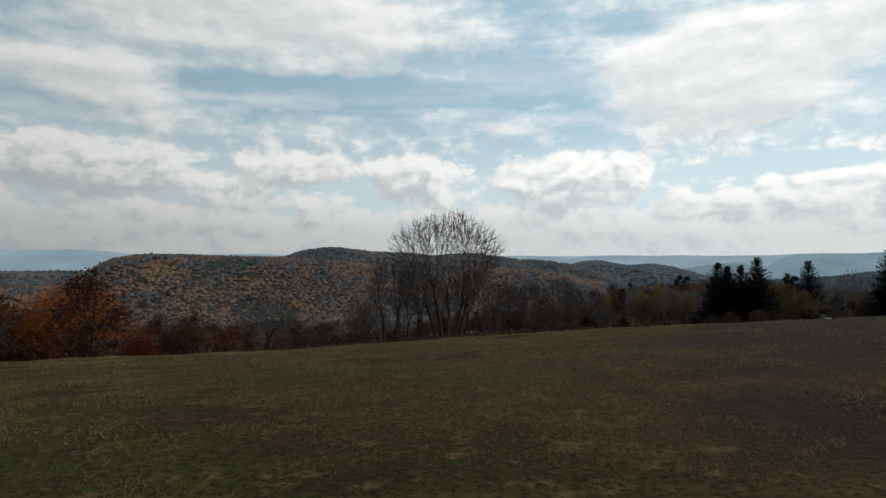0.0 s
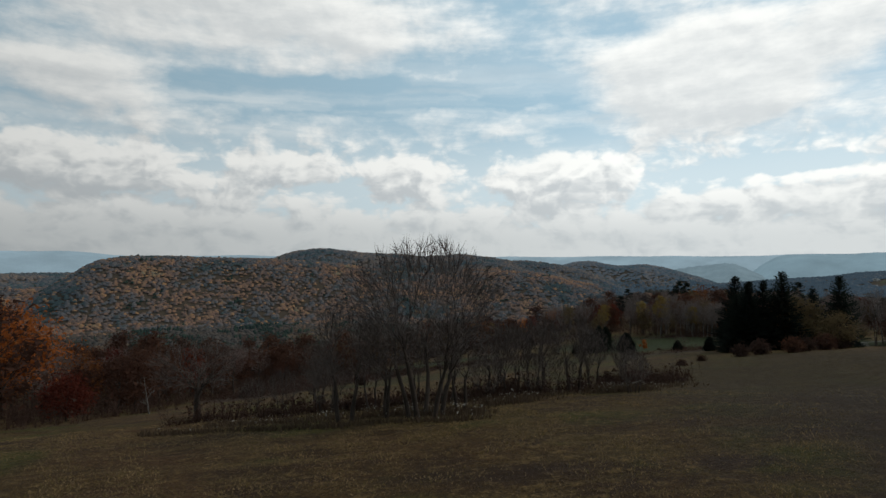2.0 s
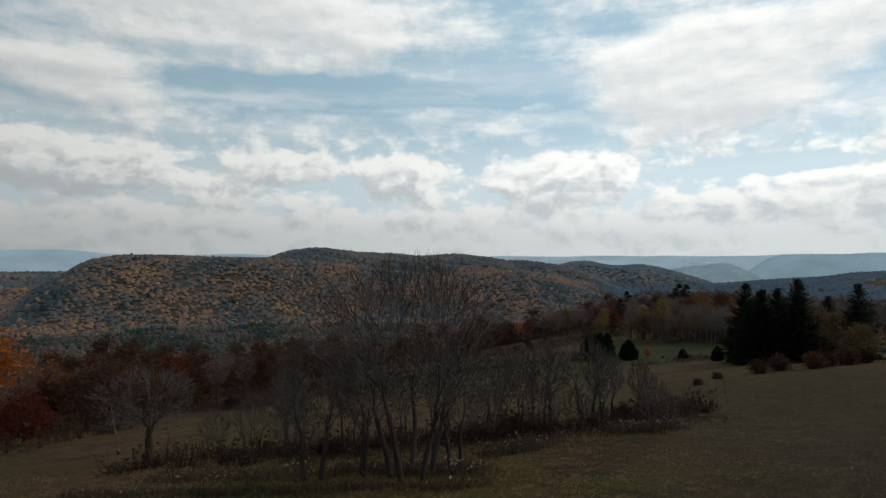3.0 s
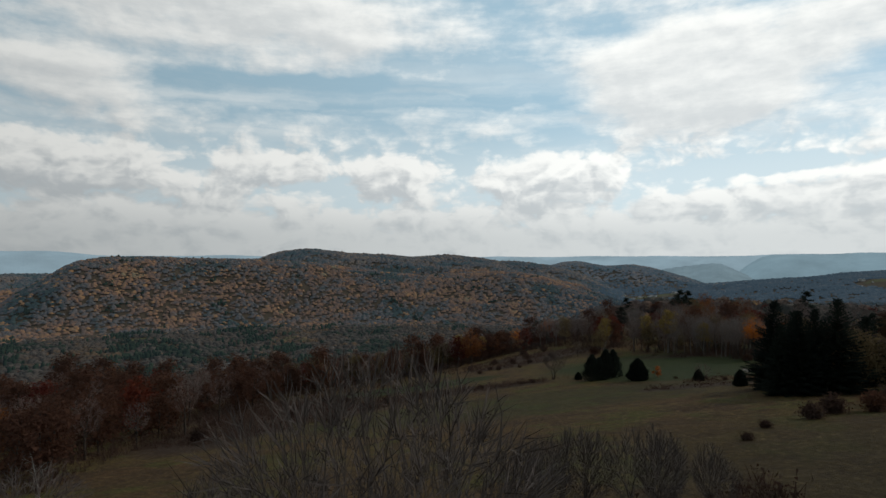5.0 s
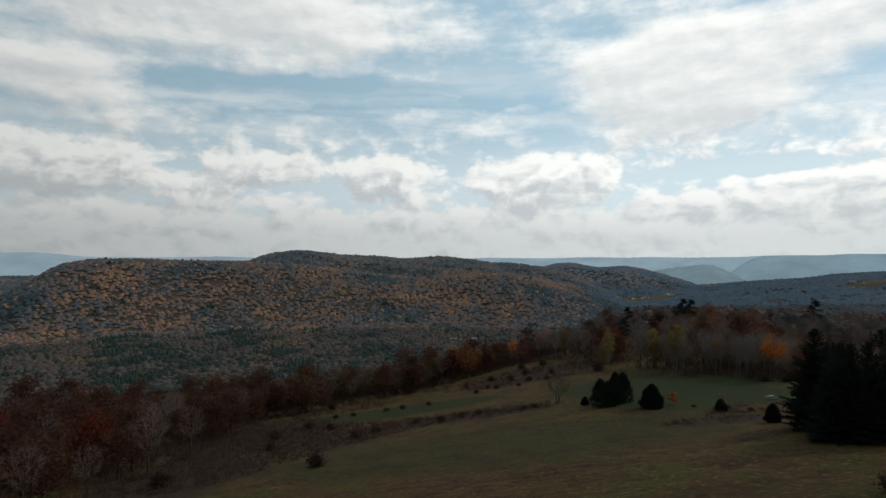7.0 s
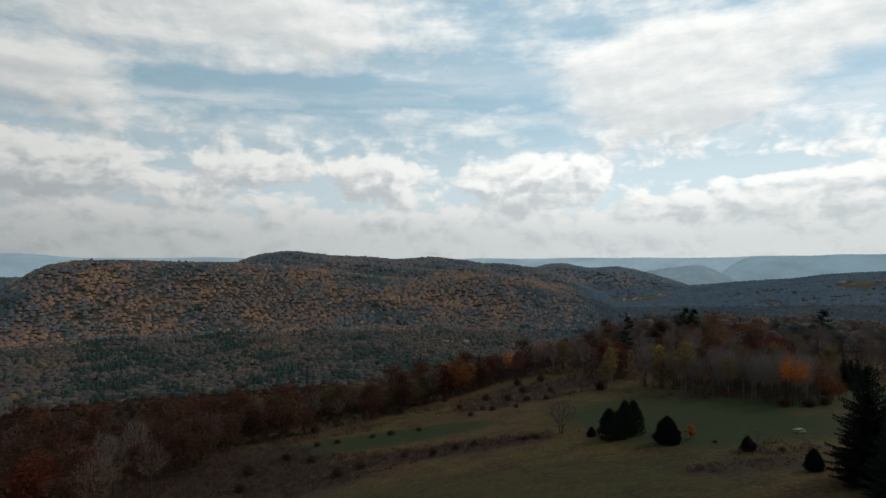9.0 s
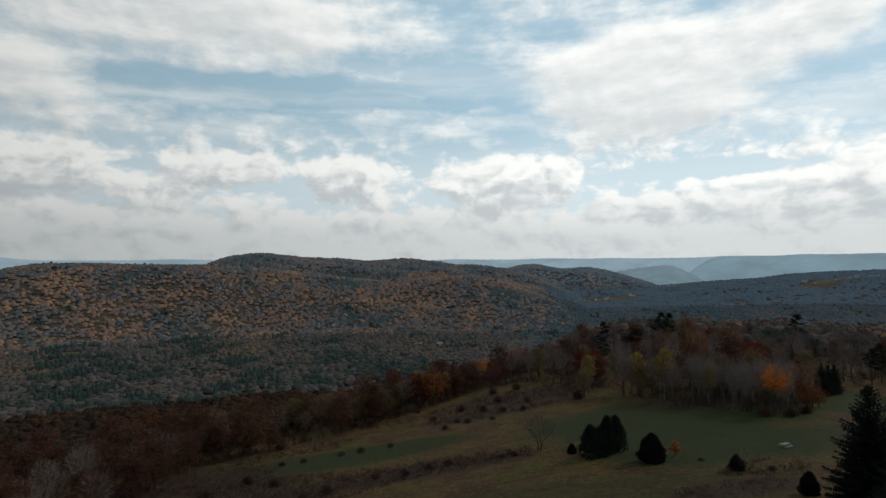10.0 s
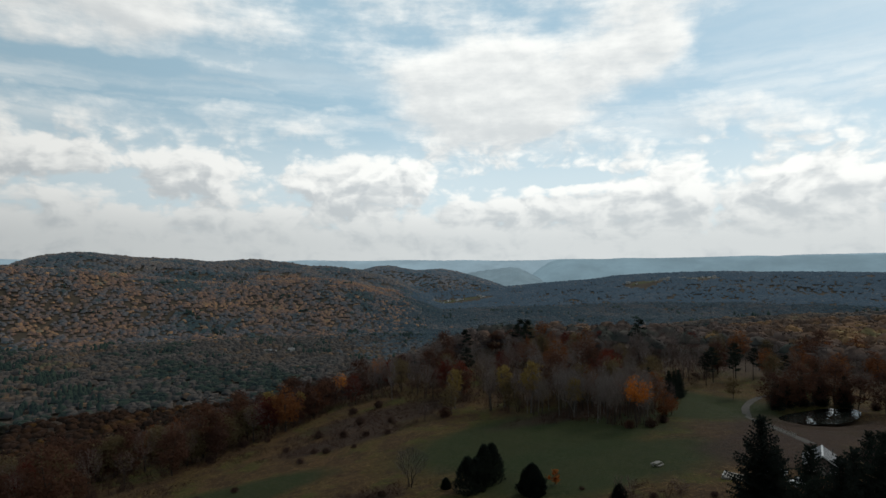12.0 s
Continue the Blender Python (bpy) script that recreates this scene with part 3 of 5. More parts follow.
def crowns(name, places, rng, mat, label, size, tall, sides, rows, loose, spray=0.2, spires=0.05):
    """Many crowns as one mesh: uneven domes with loose sprays of foliage about them."""
    x, y = places
    z = terrain(x, y)
    n = len(x)
    models = [dome(rng, sides, rows) for _ in range(7)]
    shape = Shape()
    pick = rng.integers(0, 7, n)
    pointed = rng.uniform(size=n) < spires
    for i, (mv, mf) in enumerate(models):
        w = np.where(pick == i)[0]
        if not len(w):
            continue
        r = size * rng.uniform(0.65, 1.25, len(w))
        h = np.where(pointed[w], 1.5, rng.uniform(0.5, 0.84, len(w))) * r
        wide = np.where(pointed[w], 0.6, 1.0) * r
        a = rng.uniform(0, 6.28, len(w))
        base = mv
        if loose:
            k = rng.normal(size=(len(w), loose, 3))
            k /= np.linalg.norm(k, axis=2)[:, :, None]
            k[:, :, 2] = np.abs(k[:, :, 2])
            k = (k * rng.uniform(0.8, 1.22, (len(w), loose, 1)))[:, :, None] + rng.normal(size=(len(w), loose, 3, 3)) * 0.17
            k = k.reshape(len(w), -1, 3)
            allv = np.concatenate([np.broadcast_to(base, (len(w), *base.shape)), k], 1)
            # one vertex of every spray hangs on the dome, so that a crown is one piece
            extra = np.arange(loose * 3).reshape(-1, 3) + len(base)
            extra[:, 0] = rng.integers(0, len(base), loose)
            allf = np.concatenate([mf, extra])
            tip = allv[:, extra[:, 0]]
            allv[:, extra[:, 1]] = tip + rng.normal(size=tip.shape) * spray
            allv[:, extra[:, 2]] = tip + rng.normal(size=tip.shape) * spray
        else:
            allv, allf = np.broadcast_to(base, (len(w), *base.shape)), mf
        ca, sa = np.cos(a)[:, None], np.sin(a)[:, None]
        vx = (allv[:, :, 0] * ca - allv[:, :, 1] * sa) * wide[:, None] + x[w][:, None]
        vy = (allv[:, :, 0] * sa + allv[:, :, 1] * ca) * wide[:, None] + y[w][:, None]
        vz = allv[:, :, 2] * h[:, None] + z[w][:, None] + (tall * rng.uniform(0.8, 1.15, len(w)))[:, None]
        v = np.stack([vx, vy, vz], -1).reshape(-1, 3)
        f = (allf[None] + (np.arange(len(w)) * allv.shape[1])[:, None, None]).reshape(-1, 3)
        shape.add(v, f)
    ob = new(name, shape.mesh(name, [mat], True))
    return tagged(ob, label, "woods", kind="stuff")


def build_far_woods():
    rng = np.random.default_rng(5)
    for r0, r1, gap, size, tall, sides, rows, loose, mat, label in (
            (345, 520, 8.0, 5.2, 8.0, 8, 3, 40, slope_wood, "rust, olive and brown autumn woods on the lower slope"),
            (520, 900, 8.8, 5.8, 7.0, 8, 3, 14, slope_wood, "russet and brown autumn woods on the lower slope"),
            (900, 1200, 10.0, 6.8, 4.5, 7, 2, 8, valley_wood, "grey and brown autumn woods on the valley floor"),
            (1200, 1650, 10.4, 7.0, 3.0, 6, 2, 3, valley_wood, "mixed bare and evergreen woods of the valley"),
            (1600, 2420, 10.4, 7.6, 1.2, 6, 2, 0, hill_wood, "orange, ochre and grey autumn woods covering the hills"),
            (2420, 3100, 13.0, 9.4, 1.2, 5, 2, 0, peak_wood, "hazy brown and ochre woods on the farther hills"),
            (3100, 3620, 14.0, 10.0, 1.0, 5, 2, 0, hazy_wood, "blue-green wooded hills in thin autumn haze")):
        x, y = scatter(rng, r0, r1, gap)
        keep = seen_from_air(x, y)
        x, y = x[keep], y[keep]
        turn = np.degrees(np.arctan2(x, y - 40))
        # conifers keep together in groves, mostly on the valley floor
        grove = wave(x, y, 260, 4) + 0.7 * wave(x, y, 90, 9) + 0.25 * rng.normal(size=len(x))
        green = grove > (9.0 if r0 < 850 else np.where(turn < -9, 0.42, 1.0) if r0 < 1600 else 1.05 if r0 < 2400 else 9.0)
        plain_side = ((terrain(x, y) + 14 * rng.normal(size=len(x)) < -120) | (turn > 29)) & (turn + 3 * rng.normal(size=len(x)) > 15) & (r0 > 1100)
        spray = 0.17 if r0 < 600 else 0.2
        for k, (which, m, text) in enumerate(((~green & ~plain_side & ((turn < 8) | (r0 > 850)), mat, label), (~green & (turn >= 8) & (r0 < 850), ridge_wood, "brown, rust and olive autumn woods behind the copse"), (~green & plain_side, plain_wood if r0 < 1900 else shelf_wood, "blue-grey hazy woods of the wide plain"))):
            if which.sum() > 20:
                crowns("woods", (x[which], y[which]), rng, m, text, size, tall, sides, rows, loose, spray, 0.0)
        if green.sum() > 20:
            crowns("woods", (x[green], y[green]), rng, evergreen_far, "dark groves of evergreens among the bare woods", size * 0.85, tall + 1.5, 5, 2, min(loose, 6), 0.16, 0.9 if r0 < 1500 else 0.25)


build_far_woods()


# ---- trees ----
def grow(shape, twigs, rng, start, way, length, radius, level, spec):
    """One limb with its side shoots. The thick wood goes to shape, the fine to twigs."""
    segs = (7, 5, 3, 1, 1)[level]
    pts, d = [np.array(start)], np.array(way, float)
    for i in range(segs):
        d = d + rng.normal(size=3) * spec["bend"][level] + np.array([0, 0, spec["lift"][level]])
        d /= np.linalg.norm(d)
        pts.append(pts[-1] + d * length / segs)
    radii = radius * np.linspace(1, spec["taper"][level], segs + 1)
    target = shape if level < 2 else twigs
    if level == 4:
        # the finest twigs are single tapering slivers
        s = np.cross(d, rng.normal(size=3))
        s *= radius / (np.linalg.norm(s) + 1e-9)
        target.add([pts[0] - s, pts[0] + s, pts[-1]], [(0, 1, 2)])
    else:
        target.tube(pts, radii, (8, 5, 3, 3)[level])
    if level == spec["deep"]:
        return
    pts = np.array(pts)
    for k in range(spec["shoots"][level]):
        t = spec["bare"][level] + (1 - spec["bare"][level]) * (k + rng.uniform()) / spec["shoots"][level]
        f = min(t * segs, segs - 1e-3)
        i = int(f)
        p = pts[i] + (pts[i + 1] - pts[i]) * (f - i)
        along = pts[i + 1] - pts[i]
        along /= np.linalg.norm(along)
        side = np.cross(along, rng.normal(size=3))
        side /= np.linalg.norm(side) + 1e-9
        a = radians(spec["angle"][level]) * rng.uniform(0.7, 1.3)
        go = along * math.cos(a) + side * math.sin(a)
        reach = length * spec["ratio"][level] * rng.uniform(0.7, 1.15) * (1.15 - 0.55 * t)
        r = max(radius * (1 - t * (1 - spec["taper"][level])) * spec["thin"][level], 0.016)
        grow(shape, twigs, rng, p, go, reach, r, level + 1, spec)


VASE = dict(deep=4, shoots=(11, 7, 6, 4), bare=(0.16, 0.2, 0.15, 0.1), angle=(32, 33, 36, 38), ratio=(0.72, 0.5, 0.5, 0.55), thin=(0.55, 0.5, 0.5, 0.6),
            taper=(0.25, 0.25, 0.3, 0.4, 0.5), bend=(0.05, 0.08, 0.11, 0.14, 0.1), lift=(0.05, 0.07, 0.06, 0.04, 0.03))
SPARE = dict(VASE, deep=2, shoots=(8, 3), ratio=(0.5, 0.5), angle=(40, 40))


def tree_thing(name, label, group, category="tree"):
    return tagged(new(name), label, category, group)


def bare_tree(spec, seed, tall, girth, stems=1, bark=None, twig=None, label="", group=""):
    """A leafless tree, of one or several stems."""
    rng = np.random.default_rng(seed)
    thing = tree_thing("bare_tree", label, group)
    wood, fine = Shape(), Shape()
    for k in range(stems):
        a = 6.28 * k / stems + rng.uniform(0, 1)
        lean = 0.0 if stems == 1 else rng.uniform(0.12, 0.3) if stems < 4 else rng.uniform(0.16, 0.44)
        foot = (0.35 * (stems > 1) * math.cos(a), 0.35 * (stems > 1) * math.sin(a), 0)
        grow(wood, fine, rng, foot, (lean * math.cos(a), lean * math.sin(a), 1), tall * rng.uniform(0.72, 0.86), girth / math.sqrt(stems), 0, spec)
    flare = Shape()
    for k in range(6):
        a = k * 1.047
        flare.tube([(0.9 * girth * math.cos(a) * 1.7, 0.9 * girth * math.sin(a) * 1.7, -0.25), (0.5 * girth * math.cos(a), 0.5 * girth * math.sin(a), 0.5)], (0.3 * girth, 0.25 * girth), 4)
    wood.add(np.concatenate(flare.v), np.concatenate(flare.f))
    part("trunk", wood, bark or bark_grey, thing, smooth=True)
    part("crown", fine, twig or twig_grey, thing, "fine bare twigs")
    return thing


def fan_tree(seed, tall, wide, girth, stems, tips, low=0.25, bark=None, twig=None, label="", group="", vase=0.45, top=1.0, name="bare_tree"):
    """A leafless tree whose limbs fork again and again until fine twigs fill a rounded crown."""
    rng = np.random.default_rng(seed)
    thing = tree_thing(name, label, group)
    stem, fine = {}, Shape()
    d = rng.normal(size=(tips * 2, 3))
    d /= np.linalg.norm(d, axis=1)[:, None]
    d = d[d[:, 2] > -0.85][:tips]
    d *= rng.uniform(0.25, 1.0, (len(d), 1)) ** 0.4
    lobes = 1 + 0.10 * np.sin(3 * np.arctan2(d[:, 1], d[:, 0]) + seed) + 0.07 * np.sin(7 * d[:, 2] + 2 * np.arctan2(d[:, 1], d[:, 0]))
    narrow = 1 - vase * np.clip(-d[:, 2], 0, 1)
    ends = np.stack([d[:, 0] * wide / 2 * lobes * narrow, d[:, 1] * wide / 2 * lobes * narrow, tall * (1 + low) / 2 + d[:, 2] * tall * (1 - low) / 2 * np.where(d[:, 2] > 0, top, 1)], 1)
    thin = girth / len(ends) ** 0.72

    def fork(p, way, targets, level):
        n = len(targets)
        if n <= 2:
            for q in targets:
                side = np.cross(q - p, rng.normal(size=3))
                side *= 0.021 / (np.linalg.norm(side) + 1e-9)
                bend = p + (q - p) * 0.5 + rng.normal(size=3) * 0.025 * np.linalg.norm(q - p)
                fine.add([p - side, p + side, bend + side * 0.7, bend - side * 0.7, q], [(0, 1, 2), (0, 2, 3), (3, 2, 4)])
            return
        c = targets.mean(0)
        reach = np.linalg.norm(c - p)
        go = (c - p) * (1 / (0.72 * math.log2(n) + 1.2) if level else 0.3) * rng.uniform(0.7, 1.3) + way * reach * 0.05
        e = p + go + rng.normal(size=3) * 0.015 * reach
        r0 = max(thin * n**0.72, 0.014)
        r1 = r0 * 0.84
        mid = (p + e) / 2 + rng.normal(size=3) * 0.008 * reach
        (stem["wood"] if r0 > 0.045 else fine).tube([p, mid, e], (r0, (r0 + r1) / 2, r1), 6 if r0 > 0.08 else 4 if r0 > 0.045 else 3)
        axis = np.linalg.svd((targets - c) * rng.uniform(0.6, 1.4, 3), full_matrices=False)[2][0]
        along = (targets - c) @ axis
        cut = np.quantile(along, rng.uniform(0.3, 0.7))
        new_way = go / (np.linalg.norm(go) + 1e-9)
        for some in (targets[along <= cut], targets[along > cut]):
            if len(some):
                fork(e, new_way, some, level + 1)

    turn = np.arctan2(ends[:, 1], ends[:, 0]) + rng.normal(size=len(ends)) * 0.25
    sector = ((turn + math.pi) / (2 * math.pi) * stems).astype(int) % stems
    for k in range(stems):
        a = -math.pi + (k + 0.5) * 2 * math.pi / stems
        out = 0.0 if stems == 1 else rng.uniform(0.4, 1.1) * girth + 0.12 * stems
        foot = np.array([out * math.cos(a), out * math.sin(a), -0.25])
        if (sector == k).any():
            stem["wood"] = Shape()
            fork(foot, np.array([0.12 * math.cos(a), 0.12 * math.sin(a), 1.0]), ends[sector == k], 0)
            part("trunk", stem["wood"], bark or bark_grey, thing, smooth=True)
    part("crown", fine, twig or twig_grey, thing, "fine bare twigs")
    return thing


def leafy_tree(name, seed, tall, wide, leaf, clumps, per, size, fill=0.75, low=0.3, bark=None, twig=None, label="", group="", spec=SPARE, egg=1.0):
    """A tree that still carries leaves: a branched trunk and a crown of loose clumps."""
    rng = np.random.default_rng(seed)
    thing = tree_thing(name, label, group)
    wood, fine = Shape(), Shape()
    grow(wood, fine, rng, (0, 0, -0.2), (rng.normal() * 0.04, rng.normal() * 0.04, 1), tall * 0.84, 0.018 * tall, 0, spec)
    if fine.n:
        wood.add(np.concatenate(fine.v), np.concatenate(fine.f))
    part("trunk", wood, bark or bark_brown, thing, smooth=True)
    mid, half = tall * (1 + low) / 2, tall * (1 - low) / 2
    c = rng.normal(size=(clumps, 3))
    c /= np.linalg.norm(c, axis=1)[:, None]
    c *= rng.uniform(fill * 0.55, 1.0, (clumps, 1)) ** 0.6
    taper = np.where(c[:, 2:3] > 0, 1.0 - 0.35 * egg * c[:, 2:3], 1.0)
    c[:, :2] *= taper
    c = c * (wide / 2 * 0.86, wide / 2 * 0.86, half * 0.9) + (0, 0, mid)
    spread = wide * rng.uniform(0.07, 0.13, (clumps, 1, 1))
    at = (c[:, None] + rng.normal(size=(clumps, per, 3)) * spread * (1, 1, 0.7)).reshape(-1, 3)
    at = at[at[:, 2] > tall * low * 0.6]
    leaves = Shape()
    leaves.flakes(at, size * rng.uniform(0.6, 1.4, len(at)), rng, 0.2)
    part("crown", leaves, leaf, thing)
    return thing


def spruce(seed, tall, wide, label, group, thin=0.0):
    """A conifer with whorls of drooping boughs."""
    rng = np.random.default_rng(seed)
    thing = tree_thing("spruce_tree", label, group, "conifer")
    wood = Shape()
    wood.tube([(0, 0, -0.3), (0, 0, tall * 0.5), (0, 0, tall)], (0.016 * tall, 0.01 * tall, 0.02), 7)
    part("trunk", wood, bark_brown, thing, smooth=True)
    green = Shape()
    z = tall * 0.04
    while z < tall * 0.985:
        k = z / tall
        reach = wide / 2 * (1 - k) ** 0.8 * (0.55 + 0.45 * min(1, k / 0.12)) + 0.25
        for a in np.arange(0, 6.28, 6.28 / (9 - 4 * k)) + rng.uniform(0, 6.28):
            if rng.uniform() < thin:
                continue
            L = reach * rng.uniform(0.62, 1.2)
            d = np.array([math.cos(a), math.sin(a), 0])
            s = np.array([-math.sin(a), math.cos(a), 0])
            droop = -0.32 + 0.75 * k
            n = max(4, int(L / 0.32))
            t = np.linspace(0.1, 1, n)
            spine = d * (t * L)[:, None] + np.array([0, 0, 1]) * (z + droop * t * L + 0.16 * (t * L) * t)[:, None]
            for j in range(n):
                w = 0.42 * L * (1.05 - t[j]) ** 0.7 * rng.uniform(0.6, 1.2) + 0.12
                for g in (-1, 1):
                    tip = spine[j] + s * g * w + d * 0.35 * w + np.array([0, 0, -0.28 * w - rng.uniform(0, 0.25)])
                    green.add([spine[j] - d * 0.12, spine[j] + d * 0.3 + rng.normal(size=3) * 0.05, tip], [(0, 1, 2)])
                hang = spine[j] + d * rng.uniform(0.0, 0.4) + np.array([0, 0, -0.5 * rng.uniform(0.5, 1.2)])
                green.add([spine[j] - s * 0.16, spine[j] + s * 0.16, hang], [(0, 1, 2)])
        z += tall * rng.uniform(0.022, 0.034)
    top = np.array([0, 0, tall])
    for k in range(10):
        a = rng.uniform(0, 6.28)
        b = top + (0.3 * math.cos(a), 0.3 * math.sin(a), -0.1 - 0.12 * k)
        green.add([top + (0, 0, 0.35 - 0.14 * k), b, b + (0.05, 0.1, -0.3)], [(0, 1, 2)])
    part("crown", green, needle_dark, thing, "dark drooping needle boughs")
    return thing


def white_pine(seed, tall, label, group):
    """A tall pine with ragged flat plates of needles."""
    rng = np.random.default_rng(seed)
    thing = tree_thing("pine_tree", label, group, "conifer")
    wood, green = Shape(), Shape()
    wood.tube([(0, 0, -0.3), (0.2, 0, tall * 0.55), (0, 0.1, tall * 0.97)], (0.3, 0.2, 0.05), 7)
    for k in range(26):
        z = tall * (0.42 + 0.56 * k / 26)
        a = rng.uniform(0, 6.28)
        L = (1.1 - z / tall) * tall * 0.36 * rng.uniform(0.5, 1.1) + 0.5
        end = np.array([L * math.cos(a), L * math.sin(a), z + 0.22 * L])
        wood.tube([(0.1, 0, z), end], (0.07, 0.02), 4)
        for t in np.linspace(0.45, 1.05, 5):
            c = np.array([0.1, 0, z]) + (end - np.array([0.1, 0, z])) * t
            green.flakes(c + rng.normal(size=(16, 3)) * (0.55, 0.55, 0.2), 0.42, rng, 0.4)
    part("trunk", wood, bark_brown, thing, smooth=True)
    part("crown", green, needle_dark, thing, "ragged plates of dark needles")
    return thing


def cedar(seed, tall, wide, label, group, tops=1):
    """A dense evergreen, clothed to the ground, with one or more blunt tops."""
    rng = np.random.default_rng(seed)
    thing = tree_thing("cedar_tree", label, group, "conifer")
    green = Shape()
    for k in range(tops):
        wood = Shape()
        off = (k - (tops - 1) / 2) * wide * 0.72 / max(tops - 1, 1)
        h = tall * (1, 0.84, 0.95, 0.72, 0.8)[(k * 2 + 1) % 5]
        w = wide * (1.0 if tops == 1 else 0.5)
        wood.tube([(off, 0, -0.2), (off, 0, h * 0.9)], (0.16, 0.03), 6)
        part("trunk", wood, bark_brown, thing)
        n = int(6500 / tops)
        t = rng.uniform(0, 1, n) ** 0.85
        a = rng.uniform(0, 6.28, n)
        lump = 1 + 0.14 * np.sin(a * 3 + k) * np.sin(t * 11 + k) + 0.10 * np.sin(a * 7 + t * 23)
        rad = w / 2 * np.clip(1 - t**1.9, 0, 1) ** 0.78 * (0.82 + 0.18 * np.minimum(1, t / 0.12)) * lump * rng.uniform(0.55, 1.06, n) ** 0.5
        p = np.stack([off + rad * np.cos(a), rad * np.sin(a), t * h], 1)
        out = np.stack([np.cos(a), np.sin(a), np.full(n, 1.5)], 1)
        size = 0.055 * tall ** 0.8
        for q in (0.75,):
            tip = p + out * size * rng.uniform(0.7, 1.5, (n, 1)) + rng.normal(size=(n, 3)) * 0.08
            s = np.stack([-np.sin(a), np.cos(a), rng.normal(size=n) * 0.4], 1) * size * q
            v = np.stack([p - s, p + s, tip], 1).reshape(-1, 3)
            green.add(v, np.arange(n * 3).reshape(-1, 3))
    part("crown", green, needle_dark, thing, "dense dark green foliage to the ground")
    return thing


def shrub(seed, tall, wide, mat, label, group, stalks=420):
    """A leafless or brown-leaved bush: many thin shoots from the ground, with flecks of leaf."""
    rng = np.random.default_rng(seed)
    thing = tree_thing("shrub", label, group, "shrub")
    fine, leaf = Shape(), Shape()
    a, e = rng.uniform(0, 6.28, stalks), rng.uniform(0.0, 1.25, stalks)
    reach = rng.uniform(0.55, 1.05, stalks)
    tip = np.stack([np.sin(e) * np.cos(a) * wide / 2, np.sin(e) * np.sin(a) * wide / 2, np.cos(e) ** 0.7 * tall], 1) * reach[:, None]
    foot = np.stack([np.cos(a), np.sin(a), 0 * a], 1) * (rng.uniform(0, 0.32, stalks) * wide / 2)[:, None]
    side = rng.normal(size=(stalks, 3)) * 0.035
    fine.add(np.stack([foot - side, foot + side, tip], 1).reshape(-1, 3), np.arange(stalks * 3).reshape(-1, 3))
    at = foot + (tip - foot) * rng.uniform(0.35, 1.0, (stalks, 1))
    at = np.concatenate([at, tip, at, tip])[:, :] + rng.normal(size=(4 * stalks, 3)) * 0.09 * wide
    at[:, 2] = np.abs(at[:, 2])
    leaf.flakes(at, 0.026 * (tall + wide) * rng.uniform(0.6, 1.3, len(at)), rng)
    part("stem_cluster", fine, twig_brown, thing)
    part("foliage", leaf, mat, thing)
    return thing


class Kind:
    """Several models of one sort of tree; each place takes a copy of one of them."""

    def __init__(self, *models):
        self.models, self.used = models, [False] * len(models)

    def put(self, x, y, size=1.0, turn=0.0, model=0, lean=0.0, label=""):
        m = spot(x, y, size, turn, 0.12, lean)
        ob = self.models[model]
        if self.used[model]:
            ob = copy_thing(ob, m)
        else:
            ob.matrix_basis = m
            self.used[model] = True
        return tagged(ob, label)


# the hedgerow below the meadow
HEDGE = "bare trees of the hedgerow"
hedge = Kind(fan_tree(11, 13.4, 12.2, 0.60, 5, 3800, 0.20, bark_brown, twig_dark, "tall bare many-stemmed tree with a wide rounded fan of twigs", HEDGE),
             fan_tree(12, 8.8, 9.2, 0.36, 1, 1700, 0.22, bark_brown, twig_dark, "broad bare dark-barked tree with low spreading limbs", HEDGE, 0.1, 0.9),
             fan_tree(13, 10.0, 6.2, 0.30, 2, 1700, 0.22, bark_brown, twig_dark, "bare grey-brown tree with an upright fan of twigs", HEDGE),
             fan_tree(14, 8.8, 4.4, 0.20, 2, 1100, 0.25, bark_grey, twig_dark, "slender bare grey tree with steep thin branches", HEDGE, 0.5),
             fan_tree(15, 6.0, 5.2, 0.24, 4, 1100, 0.05, bark_brown, twig_dark, "low bare thorny tree branching from the ground", HEDGE, 0.5))
for x, y, model, size, turn in (
        (0.5, 47.5, 0, 1.0, 20), (-5.3, 48.8, 2, 0.93, 100), (-2.4, 49.0, 2, 0.94, 10), (3.0, 49.4, 2, 0.84, 220), (-22.0, 63.2, 1, 1.0, 40), (-11.0, 67.0, 2, 0.82, 60), (-8.2, 56.5, 4, 0.9, 10),
        (7.6, 60.5, 3, 0.86, 10), (9.2, 63.4, 3, 1.0, 150), (11.1, 64.3, 3, 1.04, 70), (10.4, 60.0, 4, 0.8, 200), (14.5, 62.0, 2, 0.86, 260), (16.0, 63.0, 3, 0.92, 30), (18.6, 57.2, 4, 0.74, 140),
        (20.6, 66.4, 3, 0.78, 330), (22.6, 69.0, 4, 0.8, 20), (-14.4, 66.5, 4, 0.9, 250), (-17.5, 66.0, 4, 0.75, 90), (-0.6, 58.5, 3, 1.0, 200), (5.8, 58.6, 4, 0.85, 300), (-9.6, 60.8, 3, 0.8, 130), (13.2, 60.4, 4, 0.7, 80), (6.8, 62.5, 2, 0.8, 40), (12.4, 66.0, 2, 0.8, 160), (17.6, 66.5, 2, 0.72, 250), (-4.4, 57.5, 3, 1.1, 60), (2.2, 57.2, 3, 1.15, 280)):
    hedge.put(x, y, size, turn, model)

